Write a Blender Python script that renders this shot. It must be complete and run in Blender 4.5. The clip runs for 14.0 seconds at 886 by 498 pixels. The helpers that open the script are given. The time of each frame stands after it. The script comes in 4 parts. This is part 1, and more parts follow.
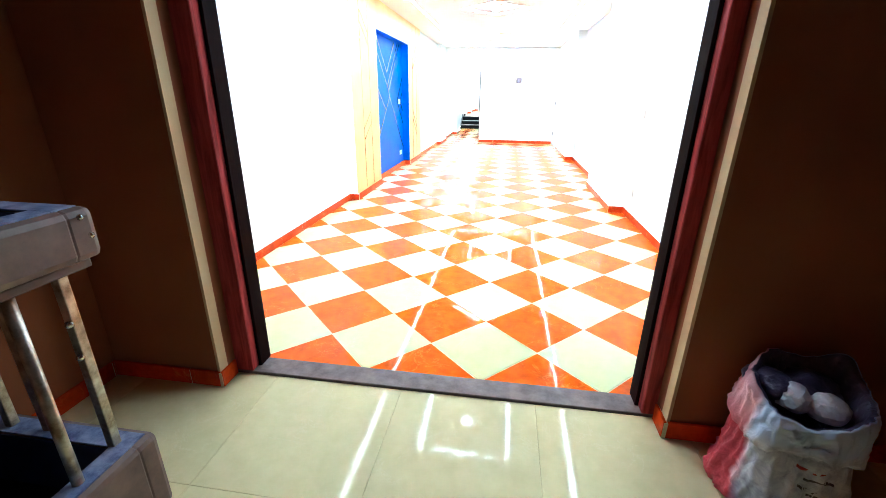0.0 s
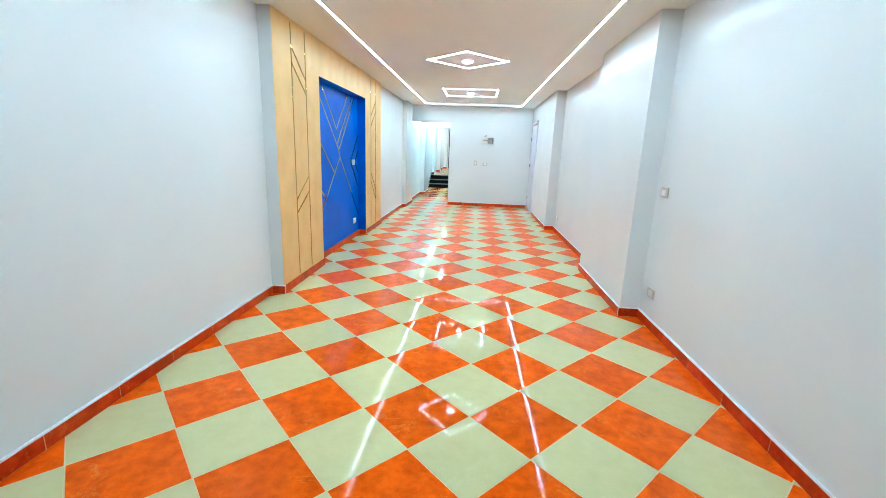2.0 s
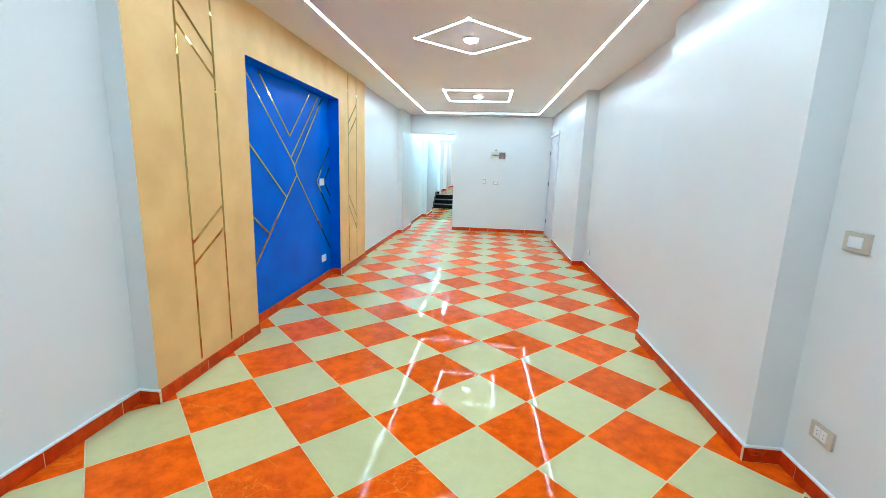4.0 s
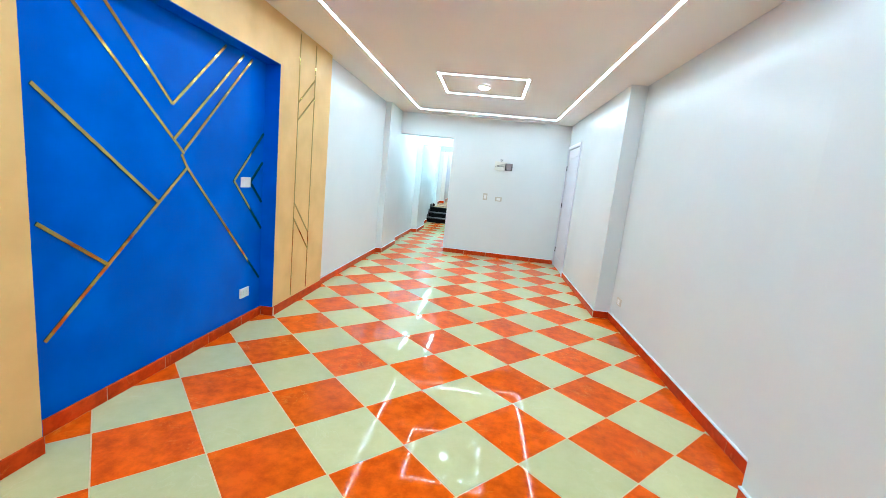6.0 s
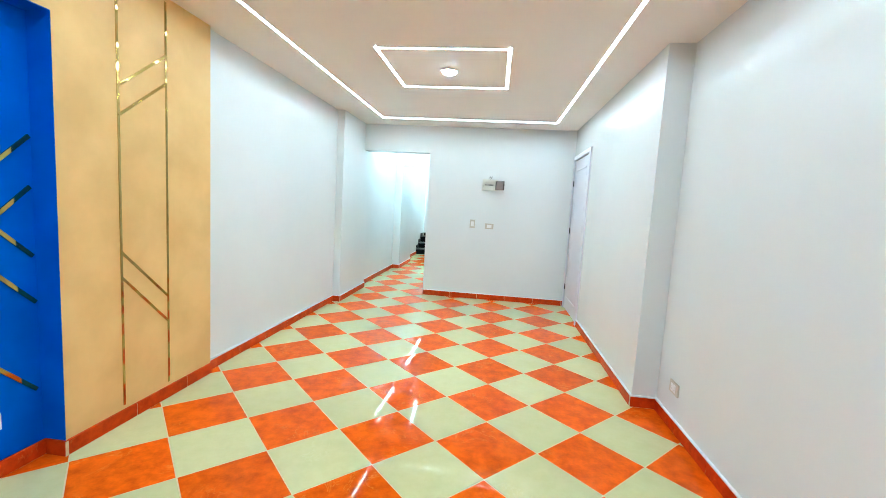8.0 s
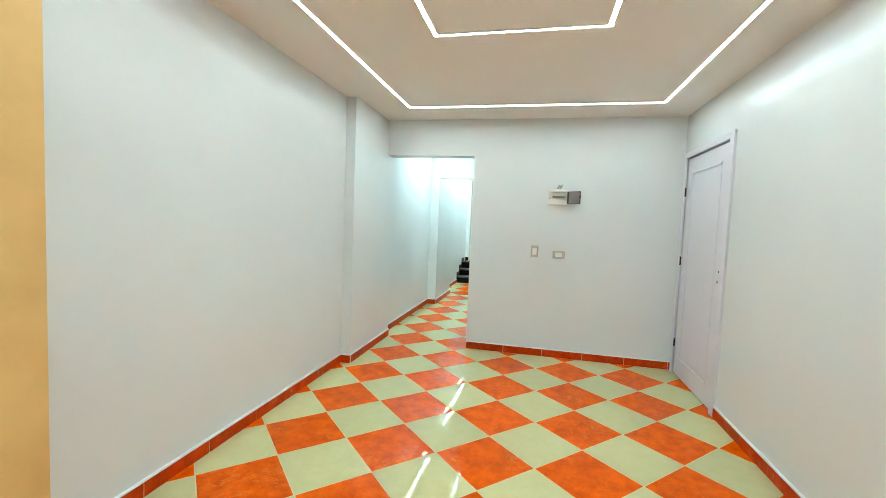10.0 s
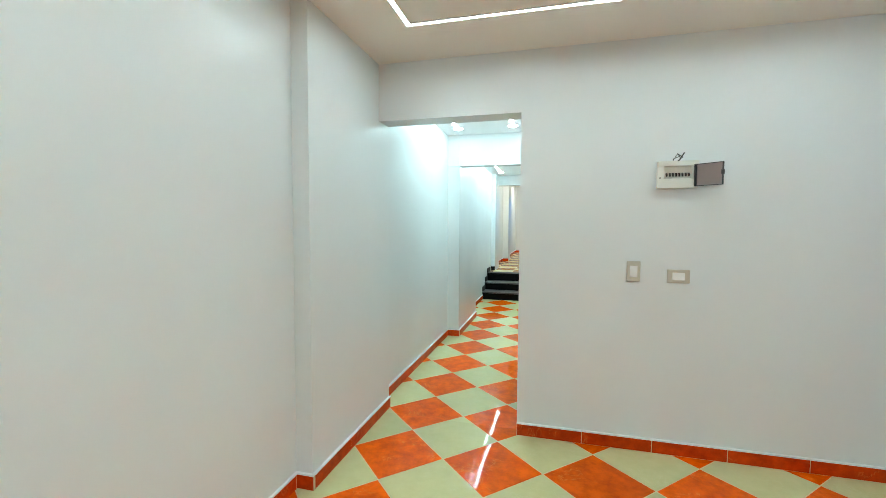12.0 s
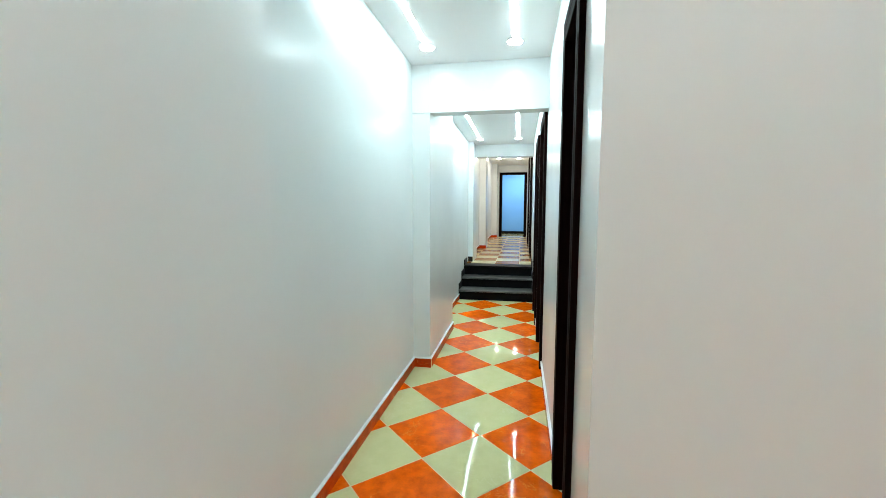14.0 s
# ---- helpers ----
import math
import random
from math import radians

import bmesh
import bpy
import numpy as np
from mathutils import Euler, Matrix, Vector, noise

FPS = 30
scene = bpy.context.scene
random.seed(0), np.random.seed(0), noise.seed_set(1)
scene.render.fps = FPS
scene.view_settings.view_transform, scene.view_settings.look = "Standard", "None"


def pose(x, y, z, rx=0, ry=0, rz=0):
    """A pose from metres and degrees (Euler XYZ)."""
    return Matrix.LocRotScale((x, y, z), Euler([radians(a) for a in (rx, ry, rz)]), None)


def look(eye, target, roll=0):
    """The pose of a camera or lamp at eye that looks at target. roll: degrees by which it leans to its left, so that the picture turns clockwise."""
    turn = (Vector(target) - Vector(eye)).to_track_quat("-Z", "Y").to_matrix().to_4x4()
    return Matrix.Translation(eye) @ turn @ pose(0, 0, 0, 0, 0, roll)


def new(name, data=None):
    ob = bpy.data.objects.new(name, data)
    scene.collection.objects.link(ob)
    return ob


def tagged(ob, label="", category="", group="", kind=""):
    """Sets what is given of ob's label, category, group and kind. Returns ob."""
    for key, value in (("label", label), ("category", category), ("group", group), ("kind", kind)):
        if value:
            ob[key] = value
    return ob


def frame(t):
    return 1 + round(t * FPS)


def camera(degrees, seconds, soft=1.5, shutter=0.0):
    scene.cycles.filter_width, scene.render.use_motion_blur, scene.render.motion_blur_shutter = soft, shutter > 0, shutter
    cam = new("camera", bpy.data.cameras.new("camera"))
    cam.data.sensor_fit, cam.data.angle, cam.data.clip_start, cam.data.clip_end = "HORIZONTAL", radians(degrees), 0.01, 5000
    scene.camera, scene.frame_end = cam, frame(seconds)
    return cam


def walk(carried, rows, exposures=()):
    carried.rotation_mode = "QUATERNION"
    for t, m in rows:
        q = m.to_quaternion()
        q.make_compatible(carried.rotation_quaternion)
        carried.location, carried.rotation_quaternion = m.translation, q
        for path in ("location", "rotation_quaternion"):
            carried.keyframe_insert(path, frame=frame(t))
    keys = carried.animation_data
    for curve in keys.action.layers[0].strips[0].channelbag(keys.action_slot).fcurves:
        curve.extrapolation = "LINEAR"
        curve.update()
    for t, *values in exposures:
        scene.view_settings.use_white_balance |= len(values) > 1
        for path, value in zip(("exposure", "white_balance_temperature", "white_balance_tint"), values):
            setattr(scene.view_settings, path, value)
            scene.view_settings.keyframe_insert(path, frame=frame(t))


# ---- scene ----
cam = camera(93.4, 14.0, soft=0.7)
PATH = [
    (0, (0.056, -7.298, 1.271), (-0.214, -5.443, 0.576), 0.7),
    (0.5, (-0.064, -7.047, 1.281), (-0.288, -5.153, 0.679), -1.5),
    (1, (0.021, -6.693, 1.293), (-0.174, -4.778, 0.748), -0.3),
    (1.5, (-0.005, -6.32, 1.298), (-0.2, -4.393, 0.801), 2.2),
    (2, (-0.034, -5.903, 1.351), (-0.173, -3.961, 0.895), 2.2),
    (2.5, (0.019, -5.541, 1.376), (-0.133, -3.589, 0.97), 1.7),
    (3, (-0.006, -5.114, 1.325), (-0.15, -3.158, 0.932), 3.6),
    (3.2, (0.001, -4.945, 1.341), (-0.163, -2.992, 0.94), 3.5),
    (5.3, (-0.045, -3.288, 1.31), (-0.222, -1.323, 0.981), 0.7),
    (5.5, (-0.039, -3.155, 1.344), (-0.218, -1.192, 1.002), 0.8),
    (6, (-0.013, -2.717, 1.314), (-0.198, -0.752, 0.988), 5.9),
    (6.5, (0.096, -2.307, 1.316), (-0.05, -0.337, 1.004), 2.6),
    (7, (0.231, -1.927, 1.35), (0.061, 0.045, 1.063), 2.2),
    (7.5, (0.232, -1.515, 1.343), (0.041, 0.465, 1.131), 4.8),
    (8, (0.248, -1.091, 1.321), (0.011, 0.885, 1.116), 3.3),
    (8.5, (0.199, -0.693, 1.344), (-0.226, 1.252, 1.154), 1.9),
    (8.7, (0.141, -0.529, 1.323), (-0.313, 1.412, 1.158), 2.8),
    (10.8, (-0.183, 1.22, 1.345), (-0.554, 3.184, 1.258), 0.6),
    (11, (-0.236, 1.407, 1.317), (-0.602, 3.372, 1.244), -0.2),
    (11.5, (-0.37, 1.806, 1.316), (-0.877, 3.738, 1.208), 0.3),
    (12, (-0.532, 2.243, 1.352), (-1.044, 4.174, 1.243), 0.3),
    (12.5, (-0.617, 2.661, 1.307), (-1.109, 4.596, 1.188), -1.7),
    (13, (-0.758, 3.052, 1.293), (-1.241, 4.988, 1.152), 0.8),
    (13.5, (-0.877, 3.483, 1.322), (-1.204, 5.449, 1.164), 1.5),
    (14, (-0.922, 3.89, 1.315), (-1.285, 5.848, 1.127), 0.1),
]
EXPOSURES = [(0, 2.2, 5300, 11), (0.5, 1.83, 5100, 10), (1.0, 1.38, 4800, 9), (1.5, 1.06, 5150, 9), (2.0, 0.70, 5400, 7), (3.0, 0.52, 5400, 7),
             (5.5, 0.6, 5550, 9), (7.5, 0.62, 5600, 7), (8.5, 0.56, 6000, 8), (11.0, 0.12, 6400, 6), (12.0, 0.11, 6350, 7), (12.5, 0.12, 7150, 8), (13.0, 0.1, 7250, 9), (13.5, 0.09, 7050, 11), (14.0, 0.03, 6600, 14)]
walk(cam, [(t, look(e, g, r)) for t, e, g, r in PATH], EXPOSURES)

# ---- world and lamps ----
world = bpy.data.worlds.new("world")
scene.world = world
world.use_nodes = True
world.node_tree.nodes["Background"].inputs["Color"].default_value = (0.02, 0.02, 0.025, 1)
world.node_tree.nodes["Background"].inputs["Strength"].default_value = 0.2

LED_POWER = 41.0        # main room strips
ROUND_POWER = 40.0      # round ceiling fittings
HALL_POWER = 66.0       # corridor strips
SPOT_POWER = 75.0      # corridor spots and the added far room lamp
UPPER_POWER = 400.0     # spots of the raised corridor


# ---- materials ----
def principled(name, color, rough=0.5, metal=0.0, spec=0.5, coat=0.0):
    m = bpy.data.materials.new(name)
    m.use_nodes = True
    b = m.node_tree.nodes["Principled BSDF"]
    b.inputs["Base Color"].default_value = (*color, 1)
    b.inputs["Roughness"].default_value = rough
    b.inputs["Metallic"].default_value = metal
    b.inputs["Specular IOR Level"].default_value = spec
    b.inputs["Coat Weight"].default_value = coat
    b.inputs["Coat Roughness"].default_value = 0.05
    return m, m.node_tree, b


def node(tree, kind, **values):
    n = tree.nodes.new(kind)
    for key, value in values.items():
        n.inputs[key].default_value = value
    return n


def coords(tree, scale=(1, 1, 1), use="Object"):
    tc = tree.nodes.new("ShaderNodeTexCoord")
    mp = tree.nodes.new("ShaderNodeMapping")
    mp.inputs["Scale"].default_value = scale
    tree.links.new(tc.outputs[use], mp.inputs["Vector"])
    return mp.outputs["Vector"]


def world_coords(tree, scale=(1, 1, 1)):
    g = tree.nodes.new("ShaderNodeNewGeometry")
    mp = tree.nodes.new("ShaderNodeMapping")
    mp.inputs["Scale"].default_value = scale
    tree.links.new(g.outputs["Position"], mp.inputs["Vector"])
    return mp.outputs["Vector"]


def ramp(tree, fac, stops):
    r = tree.nodes.new("ShaderNodeValToRGB")
    while len(r.color_ramp.elements) < len(stops):
        r.color_ramp.elements.new(0.5)
    for e, (p, c) in zip(r.color_ramp.elements, stops):
        e.position, e.color = p, (*c, 1)
    tree.links.new(fac, r.inputs["Fac"])
    return r.outputs["Color"]


def bump(tree, b, height, strength, distance):
    n = node(tree, "ShaderNodeBump", Strength=strength, Distance=distance)
    tree.links.new(height, n.inputs["Height"])
    tree.links.new(n.outputs["Normal"], b.inputs["Normal"])
    return n


def mixed(tree, fac, a, c, mode="MIX"):
    n = tree.nodes.new("ShaderNodeMix")
    n.data_type, n.blend_type = "RGBA", mode
    for socket, value in ((n.inputs[0], fac), (n.inputs[6], a), (n.inputs[7], c)):
        if isinstance(value, bpy.types.NodeSocket):
            tree.links.new(value, socket)
        else:
            socket.default_value = value if isinstance(value, float) else (*value, 1)
    return n.outputs[2]


def plaster(name, color, dark, rough, bump_size=0.0008, blotch=1.1):
    m, t, b = principled(name, color, rough, spec=0.32)
    v = world_coords(t)
    big = node(t, "ShaderNodeTexNoise", Scale=blotch, Detail=4.0)
    t.links.new(v, big.inputs["Vector"])
    fine = node(t, "ShaderNodeTexNoise", Scale=140.0, Detail=3.0)
    t.links.new(v, fine.inputs["Vector"])
    mid = node(t, "ShaderNodeTexNoise", Scale=2.5, Detail=2.0)
    t.links.new(v, mid.inputs["Vector"])
    t.links.new(ramp(t, big.outputs["Fac"], [(0.35, dark), (0.65, color)]), b.inputs["Base Color"])
    r = node(t, "ShaderNodeMapRange", **{"To Min": rough - 0.04, "To Max": rough + 0.06})
    t.links.new(mid.outputs["Fac"], r.inputs["Value"])
    t.links.new(r.outputs["Result"], b.inputs["Roughness"])
    add = t.nodes.new("ShaderNodeMath")
    add.operation = "MULTIPLY_ADD"
    add.inputs[1].default_value = 0.8
    t.links.new(mid.outputs["Fac"], add.inputs[0])
    t.links.new(fine.outputs["Fac"], add.inputs[2])
    bump(t, b, add.outputs[0], 0.35, bump_size)
    return m


def tile_material(name, base, deep, vein, amount, rough, crown=0.0):
    """Glazed ceramic: clouded glaze, pale veins, a wavy glossy face."""
    m, t, b = principled(name, base, rough, spec=0.1)
    info = t.nodes.new("ShaderNodeObjectInfo")
    shift = t.nodes.new("ShaderNodeVectorMath")
    shift.operation = "SCALE"
    shift.inputs[3].default_value = 40.0
    comb = t.nodes.new("ShaderNodeCombineXYZ")
    for k in range(3):
        t.links.new(info.outputs["Random"], comb.inputs[k])
    t.links.new(comb.outputs[0], shift.inputs[0])
    add = t.nodes.new("ShaderNodeVectorMath")
    t.links.new(coords(t), add.inputs[0])
    t.links.new(shift.outputs[0], add.inputs[1])
    v = add.outputs[0]
    cloud = node(t, "ShaderNodeTexNoise", Scale=12.0, Detail=7.0, Roughness=0.66)
    t.links.new(v, cloud.inputs["Vector"])
    body = ramp(t, cloud.outputs["Fac"], [(0.32, deep), (0.62, base)])
    crack = node(t, "ShaderNodeTexNoise", Scale=5.5, Detail=7.0, Roughness=0.6, Distortion=1.2)
    t.links.new(v, crack.inputs["Vector"])
    line = ramp(t, crack.outputs["Fac"], [(0.485, (0, 0, 0)), (0.5, (1, 1, 1)), (0.515, (0, 0, 0))])
    patch = node(t, "ShaderNodeTexNoise", Scale=4.0, Detail=2.0)
    t.links.new(v, patch.inputs["Vector"])
    where = ramp(t, patch.outputs["Fac"], [(0.5, (0, 0, 0)), (0.62, (amount, amount, amount))])
    veined = mixed(t, mixed(t, 1.0, line, where, "MULTIPLY"), body, vein)
    tone = node(t, "ShaderNodeMapRange", **{"To Min": 0.9, "To Max": 1.06})
    t.links.new(info.outputs["Random"], tone.inputs["Value"])
    grey = t.nodes.new("ShaderNodeCombineColor")
    for k in range(3):
        t.links.new(tone.outputs["Result"], grey.inputs[k])
    t.links.new(mixed(t, 1.0, veined, grey.outputs[0], "MULTIPLY"), b.inputs["Base Color"])
    wave = node(t, "ShaderNodeTexNoise", Scale=2.6, Detail=0.5)
    t.links.new(v, wave.inputs["Vector"])
    # fired tiles sag towards their edges
    far = t.nodes.new("ShaderNodeVectorMath")
    far.operation = "LENGTH"
    t.links.new(coords(t), far.inputs[0])
    steep = t.nodes.new("ShaderNodeMath")
    steep.operation = "POWER"
    steep.inputs[1].default_value = 4.0
    t.links.new(far.outputs["Value"], steep.inputs[0])
    sag = t.nodes.new("ShaderNodeMath")
    sag.operation = "MULTIPLY_ADD"
    sag.inputs[1].default_value = -crown
    t.links.new(steep.outputs[0], sag.inputs[0])
    t.links.new(wave.outputs["Fac"], sag.inputs[2])
    bump(t, b, sag.outputs[0], 0.25, 0.0045)
    return m


def emitter(name, color, strength):
    m, t, b = principled(name, (0.8, 0.8, 0.8), 0.5)
    b.inputs["Emission Color"].default_value = (*color, 1)
    b.inputs["Emission Strength"].default_value = strength
    return m


def wood(name, base, dark, rough, axis=(14, 14, 1.2)):
    m, t, b = principled(name, base, rough, spec=0.14)
    v = world_coords(t, axis)
    n = node(t, "ShaderNodeTexNoise", Scale=3.0, Detail=7.0, Roughness=0.6, Distortion=0.8)
    t.links.new(v, n.inputs["Vector"])
    t.links.new(ramp(t, n.outputs["Fac"], [(0.3, dark), (0.68, base)]), b.inputs["Base Color"])
    bump(t, b, n.outputs["Fac"], 0.3, 0.001)
    return m


def speckled(name, base, dark, rough, scale=60.0, metal=0.0, strength=0.3, depth=0.0006):
    m, t, b = principled(name, base, rough, metal)
    v = coords(t)
    n = node(t, "ShaderNodeTexNoise", Scale=scale, Detail=5.0, Roughness=0.65)
    t.links.new(v, n.inputs["Vector"])
    t.links.new(ramp(t, n.outputs["Fac"], [(0.35, dark), (0.65, base)]), b.inputs["Base Color"])
    bump(t, b, n.outputs["Fac"], strength, depth)
    return m


WALL = plaster("white_wall_paint", (0.78, 0.815, 0.82), (0.75, 0.782, 0.788), 0.22, 0.00012)
CEILING = plaster("ceiling_paint", (0.885, 0.865, 0.805), (0.865, 0.84, 0.775), 0.55)
HALL_CEILING = plaster("corridor_ceiling_paint", (0.86, 0.87, 0.87), (0.83, 0.845, 0.85), 0.5)
BEIGE = plaster("beige_stucco", (0.86, 0.57, 0.225), (0.76, 0.485, 0.18), 0.42, 0.0012, 3.5)
BLUE = plaster("blue_paint", (0.0003, 0.132, 0.70), (0.0003, 0.10, 0.58), 0.38, 0.0012, 3.0)
BLUE.node_tree.nodes["Principled BSDF"].inputs["Specular IOR Level"].default_value = 0.1
BROWN = plaster("brown_wall_paint", (0.35, 0.11, 0.038), (0.22, 0.066, 0.023), 0.65)
# cream stands for light on the outer corners of the entrance
LIT_EDGE = plaster("lit_edge_cream", (0.62, 0.45, 0.25), (0.55, 0.38, 0.20), 0.5)
FAR_BLUE = plaster("far_room_blue_paint", (0.22, 0.50, 0.93), (0.20, 0.47, 0.90), 0.5)
ORANGE = tile_material("orange_glazed_tile", (0.93, 0.132, 0.0004), (0.64, 0.066, 0.0004), (0.95, 0.34, 0.06), 0.5, 0.045, 170.0)
CREAM = tile_material("cream_glazed_tile", (0.645, 0.61, 0.325), (0.60, 0.57, 0.29), (0.74, 0.72, 0.46), 0.3, 0.045, 170.0)
SKIRT = tile_material("orange_skirting_tile", (0.68, 0.058, 0.004), (0.44, 0.032, 0.003), (0.80, 0.28, 0.08), 0.4, 0.1)
PORCELAIN = tile_material("cream_porcelain_tile", (0.63, 0.53, 0.29), (0.57, 0.48, 0.255), (0.72, 0.63, 0.40), 0.3, 0.05)
GROUT = speckled("pale_grout", (0.78, 0.64, 0.36), (0.66, 0.52, 0.28), 0.8)
BEAD = speckled("white_caulk", (0.85, 0.86, 0.88), (0.78, 0.80, 0.83), 0.45, 30.0)
STONE = speckled("grey_sill_stone", (0.20, 0.14, 0.125), (0.10, 0.068, 0.06), 0.55, 16.0)
BLACK_STONE = speckled("black_granite", (0.008, 0.0075, 0.008), (0.004, 0.004, 0.004), 0.45, 120.0)
NOSING = speckled("grey_granite_tread", (0.09, 0.088, 0.085), (0.045, 0.045, 0.045), 0.3, 120.0)
UP_ORANGE = tile_material("brown_matt_tile", (0.36, 0.15, 0.045), (0.25, 0.095, 0.028), (0.5, 0.25, 0.1), 0.3, 0.24)
UP_CREAM = tile_material("cream_matt_tile", (0.60, 0.52, 0.30), (0.54, 0.46, 0.26), (0.66, 0.58, 0.38), 0.3, 0.24)
# dark wood of the corridor doors; on the entrance door its black is painted shade
DARK_SHADED_WOOD = wood("dark_shaded_wood", (0.010, 0.0028, 0.0024), (0.004, 0.0015, 0.0012), 0.85)
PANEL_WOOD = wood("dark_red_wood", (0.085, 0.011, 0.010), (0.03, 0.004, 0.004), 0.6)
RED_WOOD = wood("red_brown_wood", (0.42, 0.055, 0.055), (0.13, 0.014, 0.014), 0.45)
for dull in (DARK_SHADED_WOOD, PANEL_WOOD, BLACK_STONE):
    dull.node_tree.nodes["Principled BSDF"].inputs["Specular IOR Level"].default_value = 0.05
RED_WOOD.node_tree.nodes["Principled BSDF"].inputs["Specular IOR Level"].default_value = 0.06
STONE.node_tree.nodes["Principled BSDF"].inputs["Specular IOR Level"].default_value = 0.2
DOOR_PAINT = plaster("white_door_enamel", (0.74, 0.73, 0.80), (0.72, 0.71, 0.78), 0.35, 0.0004)
GOLD = principled("gold_mirror_strip", (0.51, 0.38, 0.115), 0.07, 1.0)[0]
PLATE = principled("champagne_plate", (0.55, 0.51, 0.43), 0.35, 0.2)[0]
WHITE_PLASTIC = speckled("white_plastic", (0.82, 0.82, 0.82), (0.79, 0.79, 0.79), 0.35, 8.0, strength=0.05)
IVORY = speckled("ivory_plastic", (0.76, 0.76, 0.69), (0.73, 0.73, 0.66), 0.4, 8.0, strength=0.05)
BLACK = principled("black_plastic", (0.015, 0.015, 0.016), 0.4)[0]
SMOKED, smoke_tree, smoke = principled("smoked_plastic", (0.38, 0.31, 0.30), 0.12)
smoke.inputs["Transmission Weight"].default_value = 0.35
STEEL = speckled("worn_chrome", (0.70, 0.68, 0.64), (0.40, 0.36, 0.31), 0.25, 25.0, 1.0)
LEG_STEEL = speckled("dull_scuffed_steel", (0.62, 0.54, 0.42), (0.20, 0.15, 0.10), 0.3, 16.0, 0.75)
TRAY = speckled("grey_beige_plastic", (0.17, 0.094, 0.07), (0.095, 0.054, 0.042), 0.55, 9.0)
TRAY_BLUE = speckled("blue_plastic", (0.012, 0.02, 0.085), (0.006, 0.01, 0.04), 0.45, 18.0)
RIM_BLUE = speckled("scuffed_pale_blue_plastic", (0.26, 0.29, 0.42), (0.05, 0.065, 0.16), 0.5, 20.0)
SACK_WHITE = speckled("white_woven_plastic", (0.78, 0.78, 0.82), (0.50, 0.50, 0.55), 0.55, 14.0, 0.0, 0.5, 0.008)
SACK_RED = speckled("red_woven_plastic", (0.60, 0.05, 0.06), (0.36, 0.025, 0.03), 0.5, 14.0, 0.0, 0.5, 0.008)
SACK_PRINT, t, b = principled("printed_shaded_woven_plastic", (0.75, 0.75, 0.8), 0.45)
v = coords(t)
v.node.inputs["Rotation"].default_value = (0, 0, radians(38.5))
split = t.nodes.new("ShaderNodeSeparateXYZ")
t.links.new(v, split.inputs[0])
blur = node(t, "ShaderNodeTexNoise", Scale=7.0, Detail=4.0)
t.links.new(v, blur.inputs["Vector"])


def blended(axis, noise_amount, low, high):
    """A soft mask from low to high along one axis, its edge broken by noise."""
    k = t.nodes.new("ShaderNodeMath")
    k.operation = "MULTIPLY_ADD"
    k.inputs[1].default_value = noise_amount
    t.links.new(blur.outputs["Fac"], k.inputs[0])
    t.links.new(split.outputs[axis], k.inputs[2])
    m = node(t, "ShaderNodeMapRange", **{"From Min": low + noise_amount / 2, "From Max": high + noise_amount / 2})
    t.links.new(k.outputs[0], m.inputs["Value"])
    return m.outputs["Result"]


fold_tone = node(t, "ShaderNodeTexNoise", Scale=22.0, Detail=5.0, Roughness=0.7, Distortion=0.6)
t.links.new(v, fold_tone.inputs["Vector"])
# fold shade is put into the colour: darker in the bump's hollows
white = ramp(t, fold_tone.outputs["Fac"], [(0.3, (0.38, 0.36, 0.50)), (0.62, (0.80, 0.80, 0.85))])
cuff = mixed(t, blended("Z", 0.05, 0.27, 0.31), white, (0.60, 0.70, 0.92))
# darker and more purple towards the bottom
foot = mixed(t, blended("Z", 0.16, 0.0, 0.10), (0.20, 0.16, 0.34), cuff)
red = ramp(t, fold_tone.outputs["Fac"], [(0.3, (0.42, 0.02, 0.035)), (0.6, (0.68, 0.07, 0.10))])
pink = mixed(t, blended("Z", 0.06, 0.24, 0.36), red, (0.85, 0.42, 0.47))
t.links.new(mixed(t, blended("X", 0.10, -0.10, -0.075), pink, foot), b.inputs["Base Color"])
bump(t, b, fold_tone.outputs["Fac"], 0.5, 0.01)
SACK_DARK = speckled("purple_plastic_bag", (0.095, 0.07, 0.15), (0.03, 0.022, 0.05), 0.4, 14.0, 0.0, 0.9, 0.02)
LED = emitter("led_strip", (0.80, 0.985, 1.0), LED_POWER)
ROUND = emitter("round_led_cover", (0.88, 0.98, 1.0), ROUND_POWER)
HALL_LED = emitter("corridor_led_strip", (0.68, 0.98, 1.0), HALL_POWER)
UPPER_SPOT = emitter("raised_corridor_spot", (1.0, 0.95, 0.80), UPPER_POWER)
SPOT = emitter("corridor_spot", (0.78, 0.98, 1.0), SPOT_POWER)


# ---- mesh helpers ----
def box(bm, x0, x1, y0, y1, z0, z1, bevel=0.0, matrix=None):
    made = bmesh.ops.create_cube(bm, size=1.0)["verts"]
    for v in made:
        v.co = Vector(((x0 + x1) / 2 + v.co.x * (x1 - x0), (y0 + y1) / 2 + v.co.y * (y1 - y0), (z0 + z1) / 2 + v.co.z * (z1 - z0)))
    if bevel:
        edges = list({e for v in made for e in v.link_edges})
        out = bmesh.ops.bevel(bm, geom=edges, offset=bevel, segments=2, affect="EDGES", profile=0.5)
        made = list({v for f in out["faces"] for v in f.verts} | {v for v in made if v.is_valid})
    if matrix is not None:
        for v in made:
            v.co = matrix @ v.co
    return bm


